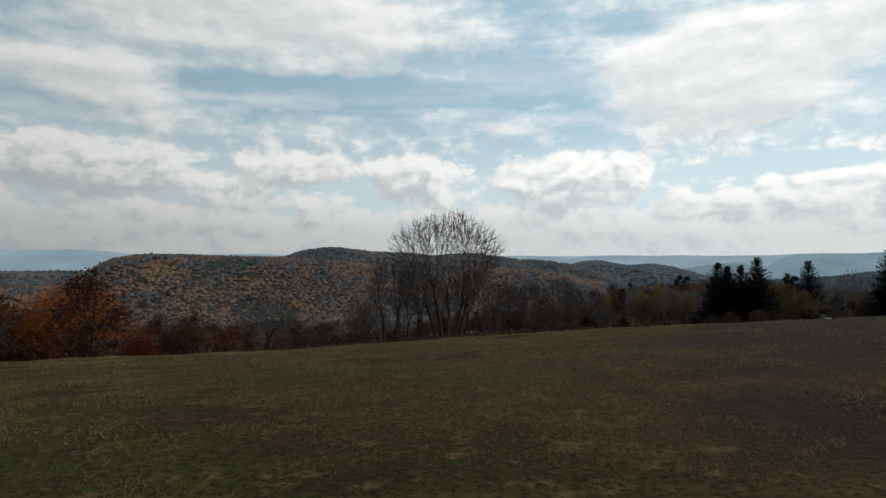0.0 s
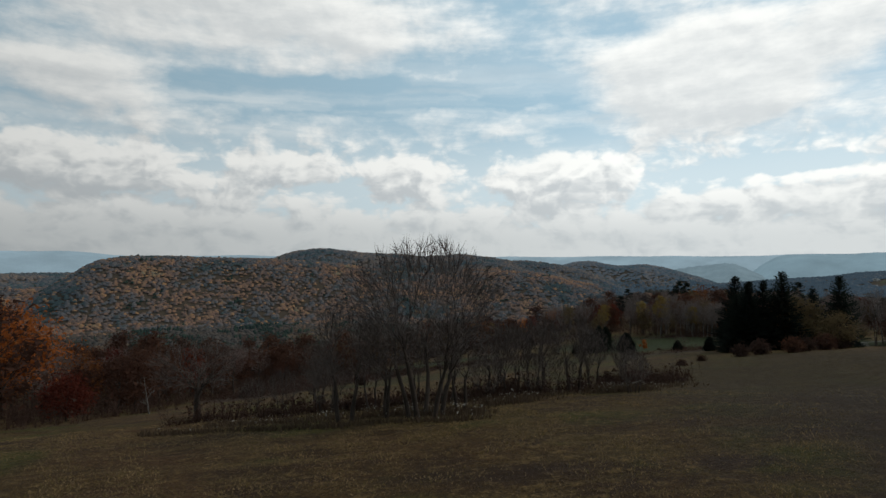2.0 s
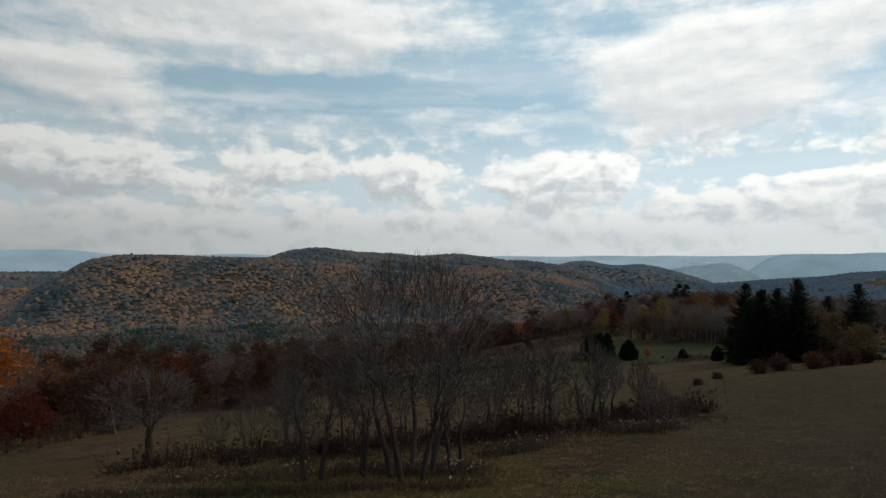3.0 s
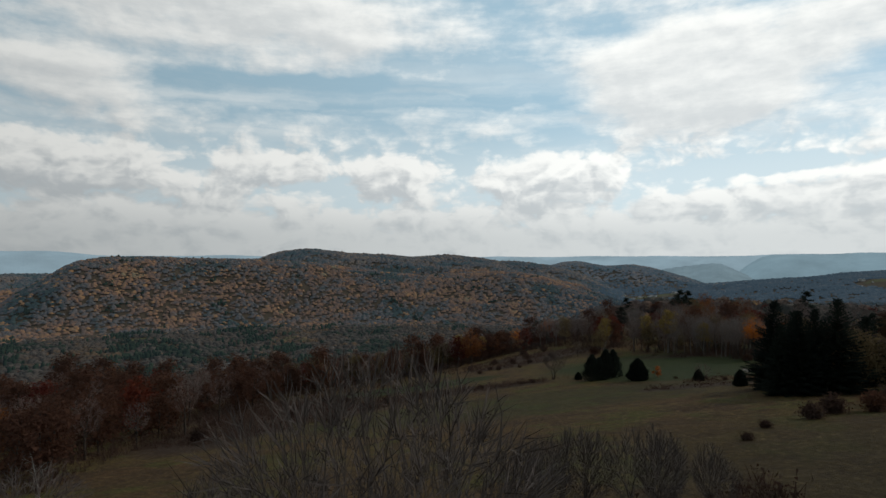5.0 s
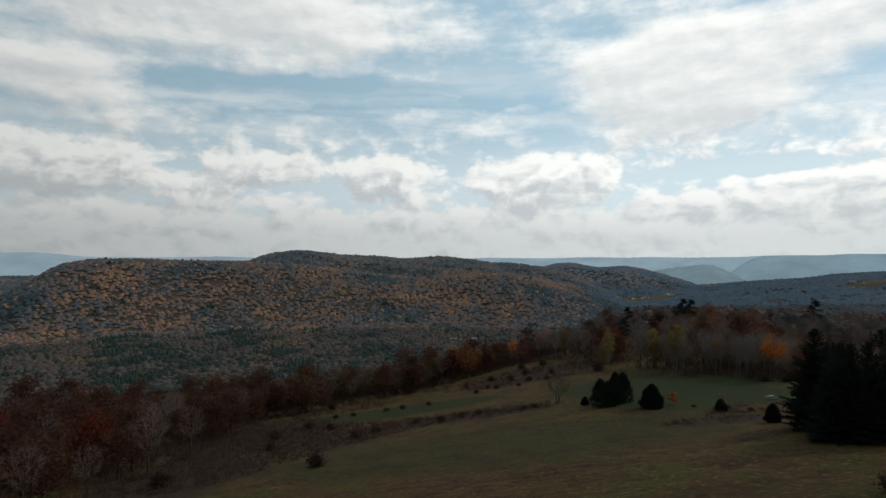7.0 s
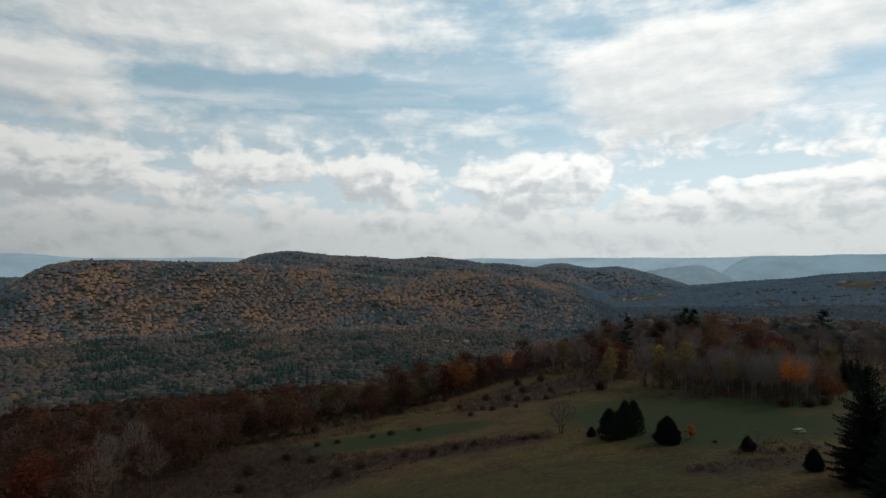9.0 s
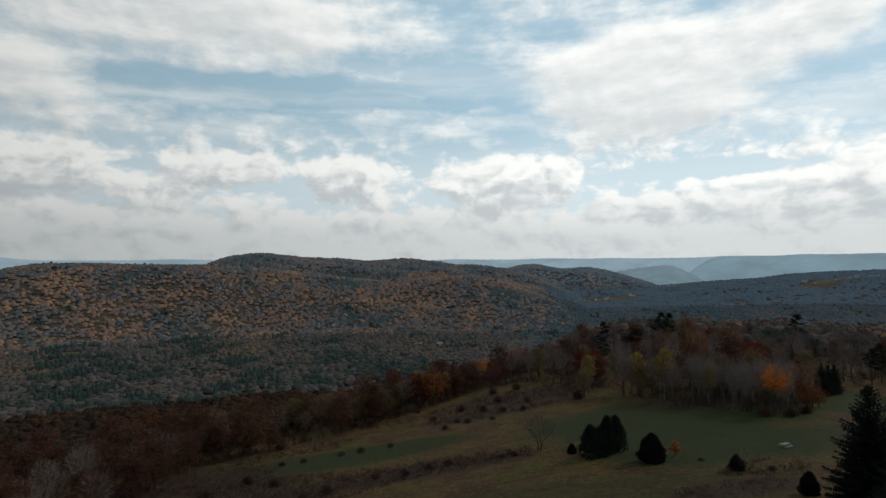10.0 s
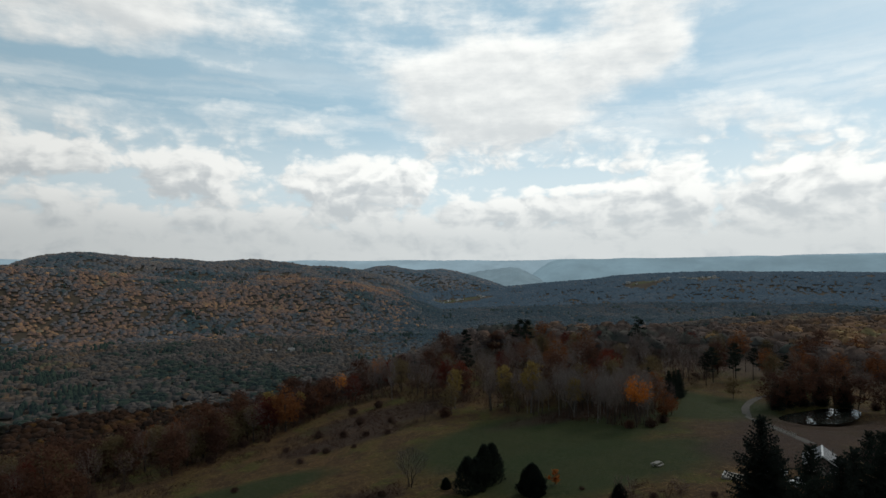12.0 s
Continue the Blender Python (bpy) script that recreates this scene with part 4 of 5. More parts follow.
# conifers beside the meadow
SPRUCES = "dark spruces beside the meadow"
spruces = Kind(spruce(21, 16.8, 11.0, "tall dark green spruce with drooping boughs", SPRUCES), spruce(22, 15.0, 9.4, "dark narrow spruce with ragged boughs", SPRUCES, 0.12))
for x, y, model, size, turn in ((75.2, 127.1, 0, 1.0, 0), (72.0, 128.6, 1, 1.02, 80), (68.4, 127.6, 0, 0.90, 200), (66.6, 129.6, 1, 0.84, 130), (86.6, 125.7, 1, 1.0, 30), (72.5, 141.0, 0, 1.06, 300),
                                (78.2, 143.5, 1, 0.82, 10), (88.5, 137.0, 1, 0.9, 190), (107, 127, 1, 1.2, 50), (71, 133, 1, 1.0, 10), (176, 221, 1, 0.62, 0), (182, 222.5, 0, 0.58, 40), (189, 222, 1, 0.66, 90), (196, 220, 0, 0.6, 130), (202, 216, 1, 0.7, 10), (152, 244, 0, 0.62, 20), (157, 247, 1, 0.66, 70), (162, 250, 0, 0.6, 110), (148, 250, 1, 0.7, 160)):
    spruces.put(x, y, size, turn, model)

CEDARS = "dense dark evergreens at the lawn's edge"
cedar(31, 8.4, 11.2, "dense dark evergreen clump with several blunt tops on the lawn's edge", CEDARS, 4).matrix_basis = spot(54.6, 194.2, 1, 25)
cedar(32, 6.7, 5.5, "dense dark egg-shaped evergreen on the lawn's edge", CEDARS).matrix_basis = spot(60.6, 182.6)
cedar(33, 2.6, 2.2, "small dark round evergreen beside a taller clump", CEDARS).matrix_basis = spot(48.6, 198.6)
cedar(34, 4.0, 2.8, "small dark cone-shaped evergreen standing alone in grass", CEDARS).matrix_basis = spot(71.2, 151.0)
cedar(35, 3.2, 2.6, "small dark evergreen under a bare bush", CEDARS).matrix_basis = spot(70.8, 169.0)

# bare trees and colour round the meadow
lone = Kind(fan_tree(41, 9.6, 8.6, 0.30, 2, 1300, 0.22, bark_brown, twig_dark, "pair of slender bare stems with a thin crown", "lone bare trees"),
            fan_tree(42, 5.0, 5.0, 0.12, 2, 300, 0.1, bark_brown, twig_brown, "small bare spreading bush-like tree", "lone bare trees"))
lone.put(42.7, 205.4, 1.0, 15, 0)
lone.put(71.6, 168.4, 1.0, 60, 1)
lone.put(80.5, 164.5, 0.7, 100, 1)
snag = bare_tree(dict(SPARE, deep=3, shoots=(7, 4, 4), ratio=(0.4, 0.5, 0.5), angle=(40, 40, 40)), 43, 8.5, 0.11, 1, bark_pale, bark_pale, "pale dead leaning tree among dark woods", "lone bare trees")
snag.matrix_basis = spot(-46.5, 103, 1.0, 0, 0.1, 12)

maple = leafy_tree("maple_tree", 51, 17.5, 17, leaf_fire, 130, 60, 0.30, label="large rust-orange maple with a rounded crown", group="autumn trees")
maple.matrix_basis = spot(-77, 110, 1.2)
red_tree = leafy_tree("maple_tree", 52, 9.5, 10, leaf_red, 70, 60, 0.25, low=0.08, label="low dark red tree leafy to the ground", group="autumn trees")
red_tree.matrix_basis = spot(-57, 98, 0.8)
leafy_tree("maple_tree", 53, 3.4, 2.6, leaf_fire, 18, 16, 0.24, low=0.12, label="small bright orange young maple beside evergreens", group="autumn trees").matrix_basis = spot(66.6, 184)
orange = Kind(leafy_tree("maple_tree", 54, 16, 9, leaf_orange, 36, 34, 0.30, low=0.5, label="bright orange maple at the wood's edge", group="autumn trees"),
              leafy_tree("birch_tree", 55, 15, 6, leaf_yellow, 36, 40, 0.32, low=0.4, bark=bark_birch, label="slim yellow birch with thinning leaves", group="autumn trees"),
              leafy_tree("oak_tree", 56, 11, 11, leaf_olive, 70, 60, 0.30, low=0.12, label="olive-brown willow-like tree with a soft round crown", group="autumn trees"))
for x, y, model, size in ((111.3, 212.6, 0, 0.92), (116.4, 217, 0, 0.78), (72.7, 350, 0, 1.05), (20, 317, 1, 1.05), (54, 345, 0, 0.9), (31.5, 312, 1, 0.8), (93.5, 258, 1, 0.95), 
                          (79.5, 128.5, 2, 1.05), (76.5, 112, 2, 0.6), (-6, 289, 2, 0.95), (4, 297, 2, 1.0), (97, 246, 1, 1.1), (104, 232, 1, 0.8), (80, 270, 1, 0.92), (-30, 300, 2, 1.2), (-18, 312, 2, 1.15), (12, 306, 2, 1.1), (-46, 290, 2, 1.2), (-62, 302, 2, 1.25), (38, 318, 0, 0.75)):
    orange.put(x, y, size, 40 * x, model)

# the woods' edges, tree by tree
WOOD = "trees of the woods around the meadow"
wood = Kind(leafy_tree("oak_tree", 61, 15, 10.5, leaf_russet, 60, 42, 0.33, low=0.12, label="russet-brown oak still holding dry leaves", group=WOOD),
            leafy_tree("oak_tree", 62, 13, 9.0, leaf_russet, 52, 40, 0.33, low=0.08, label="thin-leaved reddish-brown oak in the woods", group=WOOD),
            fan_tree(63, 14, 8.6, 0.24, 1, 800, 0.30, bark_brown, twig_brown, "bare brown forest tree with a haze of twigs", WOOD, name="forest_tree"),
            fan_tree(64, 14.6, 7.0, 0.20, 2, 800, 0.34, bark_grey, twig_grey, "bare grey forest tree with steep branches", WOOD),
            leafy_tree("oak_tree", 65, 14, 9.5, leaf_olive, 56, 46, 0.30, low=0.12, label="faded olive-brown forest tree", group=WOOD),
            leafy_tree("maple_tree", 66, 14, 9.0, leaf_rust, 52, 46, 0.30, low=0.15, label="dull orange forest maple", group=WOOD),
            fan_tree(67, 14.6, 5.4, 0.15, 1, 700, 0.28, bark_birch, twig_grey, "pale-stemmed bare birch at the wood's edge", WOOD, name="birch_tree"),
            leafy_tree("maple_tree", 68, 11, 8.0, leaf_red, 44, 40, 0.30, low=0.1, label="dark red forest maple leafy to the ground", group=WOOD))

LEFT_WOOD = [(-46, 84), (-50, 110), (-57, 150), (-54, 185), (-57, 222), (-50, 252), (-22, 268), (12, 288), (36, 309), (64, 322), (66, 380), (-40, 330), (-140, 250), (-130, 90), (-80, 50)]
COPSE = [(84, 262), (96, 240), (104, 224), (110, 212), (121, 211), (131, 222), (140, 236), (150, 262), (110, 264)]
RIGHT_WOOD = [(82, 276), (96, 256), (106, 236), (124, 243), (150, 264), (192, 266), (250, 300), (250, 345), (180, 375), (66, 375), (62, 325), (72, 300)]


def edge_wood(poly, rng, gap, weights, most, sizes):
    xs, ys = [p[0] for p in poly], [p[1] for p in poly]
    placed = []
    for gx in np.arange(min(xs), max(xs), gap):
        for gy in np.arange(min(ys), max(ys), gap):
            x, y = gx + rng.uniform(-0.42, 0.42) * gap, gy + rng.uniform(-0.42, 0.42) * gap
            if inside(poly, np.array(x), np.array(y)) and math.hypot(x + 66, y - 99) > 19:
                placed.append((x, y))
    rng.shuffle(placed)
    for x, y in placed[:most]:
        wood.put(x, y, rng.uniform(*sizes), rng.uniform(0, 360), int(rng.choice(len(weights), p=weights)))


wood_rng = np.random.default_rng(8)
edge_wood(LEFT_WOOD, wood_rng, 8.4, (0.25, 0.25, 0.35, 0.03, 0.02, 0.06, 0.0, 0.04), 250, (0.82, 1.2))
edge_wood(RIGHT_WOOD, wood_rng, 8.6, (0.04, 0.04, 0.38, 0.30, 0.05, 0.03, 0.14, 0.02), 175, (0.9, 1.25))
edge_wood([(212, 262), (236, 200), (300, 190), (330, 300), (250, 348), (250, 300)], wood_rng, 9.5, (0.14, 0.1, 0.32, 0.20, 0.12, 0.12, 0.0), 75, (0.8, 1.15))
edge_wood(COPSE, wood_rng, 5.0, (0.01, 0.01, 0.36, 0.34, 0.03, 0.02, 0.23), 80, (0.75, 1.1))


def thicket(name, rng, x, y, low, high, mat, label, stalks=10, flecks=14):
    """Tangled brush: thin upright shoots and flecks of dead leaf round each place."""
    n = len(x)
    h = rng.uniform(low, high, n)
    foot = np.stack([x, y, terrain(x, y) - 0.05], 1)
    shape = Shape()
    p = np.repeat(foot, stalks, 0) + rng.normal(size=(n * stalks, 3)) * (0.35, 0.35, 0)
    hh = np.repeat(h, stalks) * rng.uniform(0.45, 1.1, n * stalks)
    tip = p + np.stack([rng.normal(size=n * stalks) * 0.32 * hh, rng.normal(size=n * stalks) * 0.32 * hh, hh], 1)
    s = rng.normal(size=(n * stalks, 3)) * (0.022, 0.022, 0) * (1 + hh[:, None] * 0.3)
    shape.add(np.stack([p - s, p + s, tip], 1).reshape(-1, 3), np.arange(n * stalks * 3).reshape(-1, 3))
    hf = np.repeat(h, flecks)
    q = np.repeat(foot, flecks, 0) + rng.normal(size=(n * flecks, 3)) * np.stack([0.38 * hf, 0.38 * hf, 0 * hf], 1)
    q[:, 2] += hf * rng.uniform(0.08, 0.95, n * flecks)
    shape.flakes(q, 0.10 + 0.045 * hf, rng)
    return tagged(new(name, shape.mesh(name, [mat])), label, "brush", kind="stuff")


brush_rng = np.random.default_rng(9)
bx, by = brush_rng.uniform(-140, 260, 16000), brush_rng.uniform(50, 380, 16000)
in_wood = inside(LEFT_WOOD, bx, by) | inside(RIGHT_WOOD, bx, by) | inside(COPSE, bx, by)
thicket("undergrowth", brush_rng, bx[in_wood], by[in_wood], 1.2, 4.2, thicket_brown, "brown tangled undergrowth below the trees")
bx, by = brush_rng.uniform(-75, 130, 30000), brush_rng.uniform(150, 310, 30000)
in_rough = np.zeros(len(bx), bool)
for ox, oy, w, h in ((12, 205, 34, 7), (-46, 212, 26, 40), (40, 264, 30, 9), (58, 284, 34, 16), (112, 236, 26, 10), (20, 276, 30, 8), (-30, 256, 30, 10), (64, 158, 12, 5), (75, 168, 10, 6)):
    in_rough |= ((bx - ox) / w) ** 2 + ((by - oy) / h) ** 2 + 0.45 * wave(bx, by, 23, 2) + 0.3 * wave(bx, by, 9, 5) < 0.8
in_rough &= brush_rng.uniform(size=len(bx)) < 0.55
SCRUB = [(-58, 118), (-46, 138), (-33, 160), (-17, 183), (8, 199), (40, 205), (42, 211), (2, 214), (-28, 224), (-60, 226)]
in_rough |= inside(SCRUB, bx, by) & (brush_rng.uniform(size=len(bx)) < 0.8)
thicket("scrub", brush_rng, bx[in_rough], by[in_rough], 0.4, 1.5, thicket_brown, "low brown scrub and dead weeds on rough ground", 6, 8)
bx = brush_rng.uniform(-22, 30, 300)
by = 57.5 + 0.0115 * (bx + 5) ** 2 * (bx > -5) + brush_rng.normal(size=300) * 2.0 + 1.5
thicket("brush", brush_rng, bx, by, 0.4, 2.2, thicket_brown, "brown brush and saplings under the hedgerow", 12, 16)
for x, y, model, size in ((101, 236, 6, 1.15), (104, 231, 3, 1.1), (109, 226, 6, 1.0), (107, 220, 3, 1.05), (117, 223, 2, 1.0), (124, 216, 5, 0.55), (132.5, 222, 5, 0.45), (122, 224, 3, 0.95), (98, 243, 6, 1.05), (128, 229, 3, 0.9),
                          (92, 252, 4, 0.9), (88, 258, 6, 1.1), (134, 231, 5, 0.8), (112, 222, 3, 1.1), (97, 150, 2, 0.5), (108, 149, 2, 0.7), (96, 143, 2, 0.75), (92, 129, 3, 0.9), (104, 132, 2, 0.95), (114, 131, 2, 1.1), (122, 148, 2, 0.9), (174, 221, 0, 0.8), (181, 221, 1, 0.95), (187, 221, 0, 0.95), (193, 220, 1, 1.0), (199, 217, 0, 1.0), (203, 212, 1, 1.0), (206, 205, 0, 0.9), (205, 198, 1, 0.8), (195, 232, 2, 0.9), (203, 236, 2, 1.0), (212, 238, 3, 0.9), (186, 230, 3, 0.8), (220, 240, 0, 0.9), (228, 232, 2, 1.0), (208, 228, 1, 0.7), (222, 222, 2, 1.0), (230, 214, 3, 1.0), (178, 240, 4, 0.7), (216, 204, 2, 0.9), (224, 196, 0, 0.9), (150, 158, 2, 0.9), (158, 164, 0, 0.8), (167, 168, 3, 0.9), (176, 172, 2, 0.9), (142, 152, 1, 0.9), (134, 158, 3, 0.8), (104, 138, 3, 1.0), (112, 141, 2, 1.05), (118, 134, 3, 1.05), (93, 133, 2, 0.9),
                          (125, 140, 2, 1.1), (88, 136, 2, 0.9), (99, 129, 3, 1.0), (66, 262, 2, 0.55), (76, 264, 4, 0.85)):
    wood.put(x, y, size, 57 * x, model)

PINES = "tall pines over the wood"
pines = Kind(white_pine(71, 20.5, "tall dark pine standing above the wood", PINES))
for x, y, size in ((148.3, 347.6, 1.0), (153.5, 349, 0.96), (205, 322.5, 1.05), (188, 262, 0.7), (196, 266, 0.75), (203, 262, 0.66), (211, 268, 0.8), (219, 266, 0.7), (120, 352, 0.85), (226, 256, 0.6), (236, 252, 0.55), (98, 300, 0.8)):
    pines.put(x, y, size, 70 * x)

# bushes
BUSHES = "brown bushes scattered over the grass"
bush = Kind(shrub(81, 2.4, 4.2, thicket_brown, "dark brown leafless bush in the grass", BUSHES), shrub(82, 1.5, 3.0, thicket_brown, "low dark bush in the grass", BUSHES),
            shrub(83, 3.0, 5.0, leaf_russet, "russet-brown bush at the wood's edge", BUSHES))
for x, y, model, size in ((-18.7, 161.7, 0, 1.3), (-48, 157, 0, 1.4), (-25, 236, 1, 1.0), (-19, 236.3, 1, 1.2), (-8.2, 237.4, 1, 1.25), (-2.6, 237.7, 1, 1.4), (6.3, 238, 1, 1.2), (24, 250, 1, 1.3), (32, 253.5, 1, 1.5),
                          (40, 252, 1, 1.1), (29, 257, 1, 1.3), (36, 204.9, 1, 1.2), (33, 205.4, 1, 0.9), (-8.9, 199, 0, 1.0), (-13.8, 193.6, 0, 1.1), (-23.2, 213.2, 0, 0.9), (-31, 220, 0, 1.0), (-38, 207, 0, 1.2),
                          (-35, 190, 0, 0.9), (15, 206, 1, 1.4), (9, 203, 1, 1.5), (2, 205, 1, 1.3), (20, 207, 1, 1.2), (52, 258, 1, 1.4), (46, 262, 1, 1.5), (40, 268, 0, 1.0), (33, 275, 0, 1.1), (22, 268, 1, 1.5),
                          (57, 272, 0, 0.9), (48, 280, 0, 1.1), (73, 262, 2, 1.2), (109, 213, 2, 0.9), (115, 211, 0, 1.1), (200, 224, 0, 1.4), (206, 219, 0, 1.4), (193, 226, 0, 1.3), (186, 225, 0, 1.0), (209, 210, 0, 1.3), (130, 163, 0, 1.2), (138, 167, 0, 1.1), (126, 158, 2, 1.1), (122, 214, 0, 1.0), (38.2, 92.1, 1, 0.9), (44, 98, 1, 1.0), (52, 101, 0, 1.0), (57, 104, 0, 1.2),
                          (62, 103, 2, 1.1), (66, 106, 0, 1.2), (71, 108, 2, 1.2), (76, 111, 0, 1.2), (28, 69, 1, 0.7), (22, 67, 0, 0.8), (19, 66, 0, 0.7), (11, 60.5, 1, 0.8), (5.5, 58.5, 1, 0.9), (-6.6, 58.5, 1, 0.9),
                          (-14, 59, 1, 0.8), (-2.6, 59, 1, 0.9), (8.5, 61, 0, 0.6), (74, 172, 1, 0.9), (69, 178, 1, 0.7), (76, 166, 1, 0.9), (84, 160, 1, 0.9), (88, 158, 1, 0.8), (10, 292, 0, 1.2), (0, 279, 0, 1.2),
                          (-30, 262, 0, 1.3), (50, 300, 0, 1.2), (60, 300, 0, 1.3), (18, 290, 1, 1.2)):
    bush.put(x, y, size * 0.78, 37 * y, model)


# seeding weeds along the foot of the meadow
def weeds(rng, patches):
    stems, fluff = Shape(), Shape()
    for x0, y0, x1, y1, wide, count, tall, white in patches:
        t = rng.uniform(0, 1, count)
        x = x0 + (x1 - x0) * t + rng.normal(size=count) * 0.6
        y = y0 + (y1 - y0) * t + rng.normal(size=count) * wide
        p = np.stack([x, y, terrain(x, y) - 0.05], 1)
        h = tall * rng.uniform(0.5, 1.15, count)
        tip = p + np.stack([rng.normal(size=count) * 0.16, rng.normal(size=count) * 0.16, h], 1)
        s = np.stack([rng.normal(size=count), rng.normal(size=count), 0 * h], 1) * 0.035
        stems.add(np.stack([p - s, p + s, tip], 1).reshape(-1, 3), np.arange(count * 3).reshape(-1, 3))
        k = rng.uniform(size=count) < white
        fluff.flakes(tip[k], 0.06 * rng.uniform(0.6, 1.4, k.sum()), rng)
        leaf = (p + (tip - p) * rng.uniform(0.3, 0.95, (count, 1)))
        stems.flakes(leaf, 0.06, rng)
    ob = tagged(new("weeds"), "dry brown weeds with pale fluffy seed heads", "weeds", kind="stuff")
    part("stem_cluster", stems, weed_straw, ob)
    part("seed_fluff", fluff, seed_white, ob, "pale fluffy seed heads")


def plain(name, colour, rough=0.85, vary=0.25, scale=3.0, metal=0.0):
    m, n, b = material(name, rough, 0.3)
    g = n.noise(place_of(n), scale, 5, 0.65)
    n.put(n.mix(n.step(g, 0.3, 0.7), tuple(c * (1 - vary) for c in colour), tuple(min(1, c * (1 + vary)) for c in colour)), b.inputs["Base Color"])
    b.inputs["Metallic"].default_value = metal
    return m


weed_straw = leaf_material("weed_straw", [(0.0, (0.045, 0.030, 0.020)), (0.5, (0.075, 0.052, 0.034)), (1.0, (0.12, 0.088, 0.058))])
seed_white = plain("seed_white", (0.30, 0.27, 0.23))
weeds(np.random.default_rng(91), ((-20, 49.5, -9, 47.0, 0.5, 700, 0.5, 0.02), (-10, 47.2, 4.2, 44.6, 0.5, 900, 0.5, 0.02), (-17, 52.5, -4, 50.5, 0.9, 1000, 0.6, 0.08), (-4, 51, 4.5, 47.6, 0.8, 1100, 0.7, 0.2),
                                  (5, 52, 9, 54, 0.8, 600, 0.8, 0.12), (16, 59.3, 20.8, 59.6, 0.7, 700, 0.8, 0.25), (-9, 55, 12, 57.5, 1.6, 900, 0.6, 0.12), (10, 56, 28, 66, 1.2, 600, 0.5, 0.1)))


# grass of the meadow
def grass(rng, count):
    turn = np.radians(rng.uniform(-48, 48, count))
    r = 5 + 62 * rng.uniform(0, 1, count) ** 0.8
    x, y = r * np.sin(turn) * 1.15, r * np.cos(turn) - 4
    keep = (wave(x, y, 17, 5) + 0.6 * wave(x, y, 5, 9) + rng.normal(size=count) * 0.5) > -0.35
    keep &= rng.uniform(size=count) < 1 - 0.8 * smooth01(x, 6, 26)
    x, y, r = x[keep], y[keep], r[keep]
    n = len(x)
    p = np.stack([x, y, terrain(x, y) + 0.10 * wave(x, y, 9, 4) - 0.02], 1)
    h = 0.055 * rng.uniform(0.3, 1.6, n) * (1 + 0.4 * wave(x, y, 6, 7))
    a = rng.uniform(0, 6.28, n)
    lean = np.stack([np.cos(a), np.sin(a), 0 * a], 1)
    side = np.stack([-np.sin(a), np.cos(a), 0 * a], 1) * (0.004 + 0.00042 * r)[:, None]
    tip = p + lean * (h * rng.uniform(0.6, 2.2, n))[:, None] + np.array([0, 0, 1]) * h[:, None]
    v = np.stack([p - side, p + side, tip], 1).reshape(-1, 3)
    ob = new("grass", tri_mesh("grass", v, np.arange(n * 3).reshape(-1, 3), [leaf_grass]))
    tagged(ob, "short tufted olive and straw-brown meadow grass", "grass", kind="stuff")


leaf_grass = leaf_material("leaf_grass", [(0.0, (0.040, 0.025, 0.012)), (0.3, (0.082, 0.058, 0.020)), (0.5, (0.112, 0.092, 0.025)), (0.7, (0.150, 0.098, 0.042)), (1.0, (0.27, 0.185, 0.092))], 0.9)
grass(np.random.default_rng(92), 330000)


# ---- the homestead ----
def box(bm, x0, x1, y0, y1, z0, z1, bevel=0.0):
    made = bmesh.ops.create_cube(bm, size=1.0)
    for v in made["verts"]:
        v.co = Vector((x0 + (v.co.x + 0.5) * (x1 - x0), y0 + (v.co.y + 0.5) * (y1 - y0), z0 + (v.co.z + 0.5) * (z1 - z0)))
    if bevel:
        edges = list({e for v in made["verts"] for e in v.link_edges})
        bmesh.ops.bevel(bm, geom=edges, offset=bevel, segments=2, affect="EDGES")


def box_part(name, parent, dims, mat, label="", bevel=0.0, turn=None):
    bm = bmesh.new()
    box(bm, *dims, bevel)
    ob = bm_part(name, bm, mat, parent, label)
    if turn is not None:
        ob.matrix_basis = turn
    return ob


roof_metal = plain("roof_metal", (0.13, 0.133, 0.136), 0.6, 0.12, 1.2, 0.0)
wall_dark = plain("wall_dark", (0.055, 0.045, 0.038), 0.8, 0.25, 2.0)
white_trim = plain("white_trim", (0.42, 0.42, 0.41), 0.6, 0.08)
wood_grey = plain("wood_grey", (0.17, 0.155, 0.135), 0.85, 0.25, 6.0)
glass_dark = plain("glass_dark", (0.03, 0.035, 0.04), 0.08, 0.1)
gravel = plain("gravel", (0.042, 0.035, 0.028), 0.95, 0.3, 2.5)
paint_silver = plain("paint_silver", (0.45, 0.46, 0.47), 0.3, 0.05, 1.0, 0.4)
rubber = plain("rubber", (0.02, 0.02, 0.02), 0.8, 0.2)
siding_pale = plain("siding_pale", (0.36, 0.35, 0.33), 0.8, 0.12)
roof_grey = plain("roof_grey", (0.16, 0.155, 0.15), 0.85, 0.2)


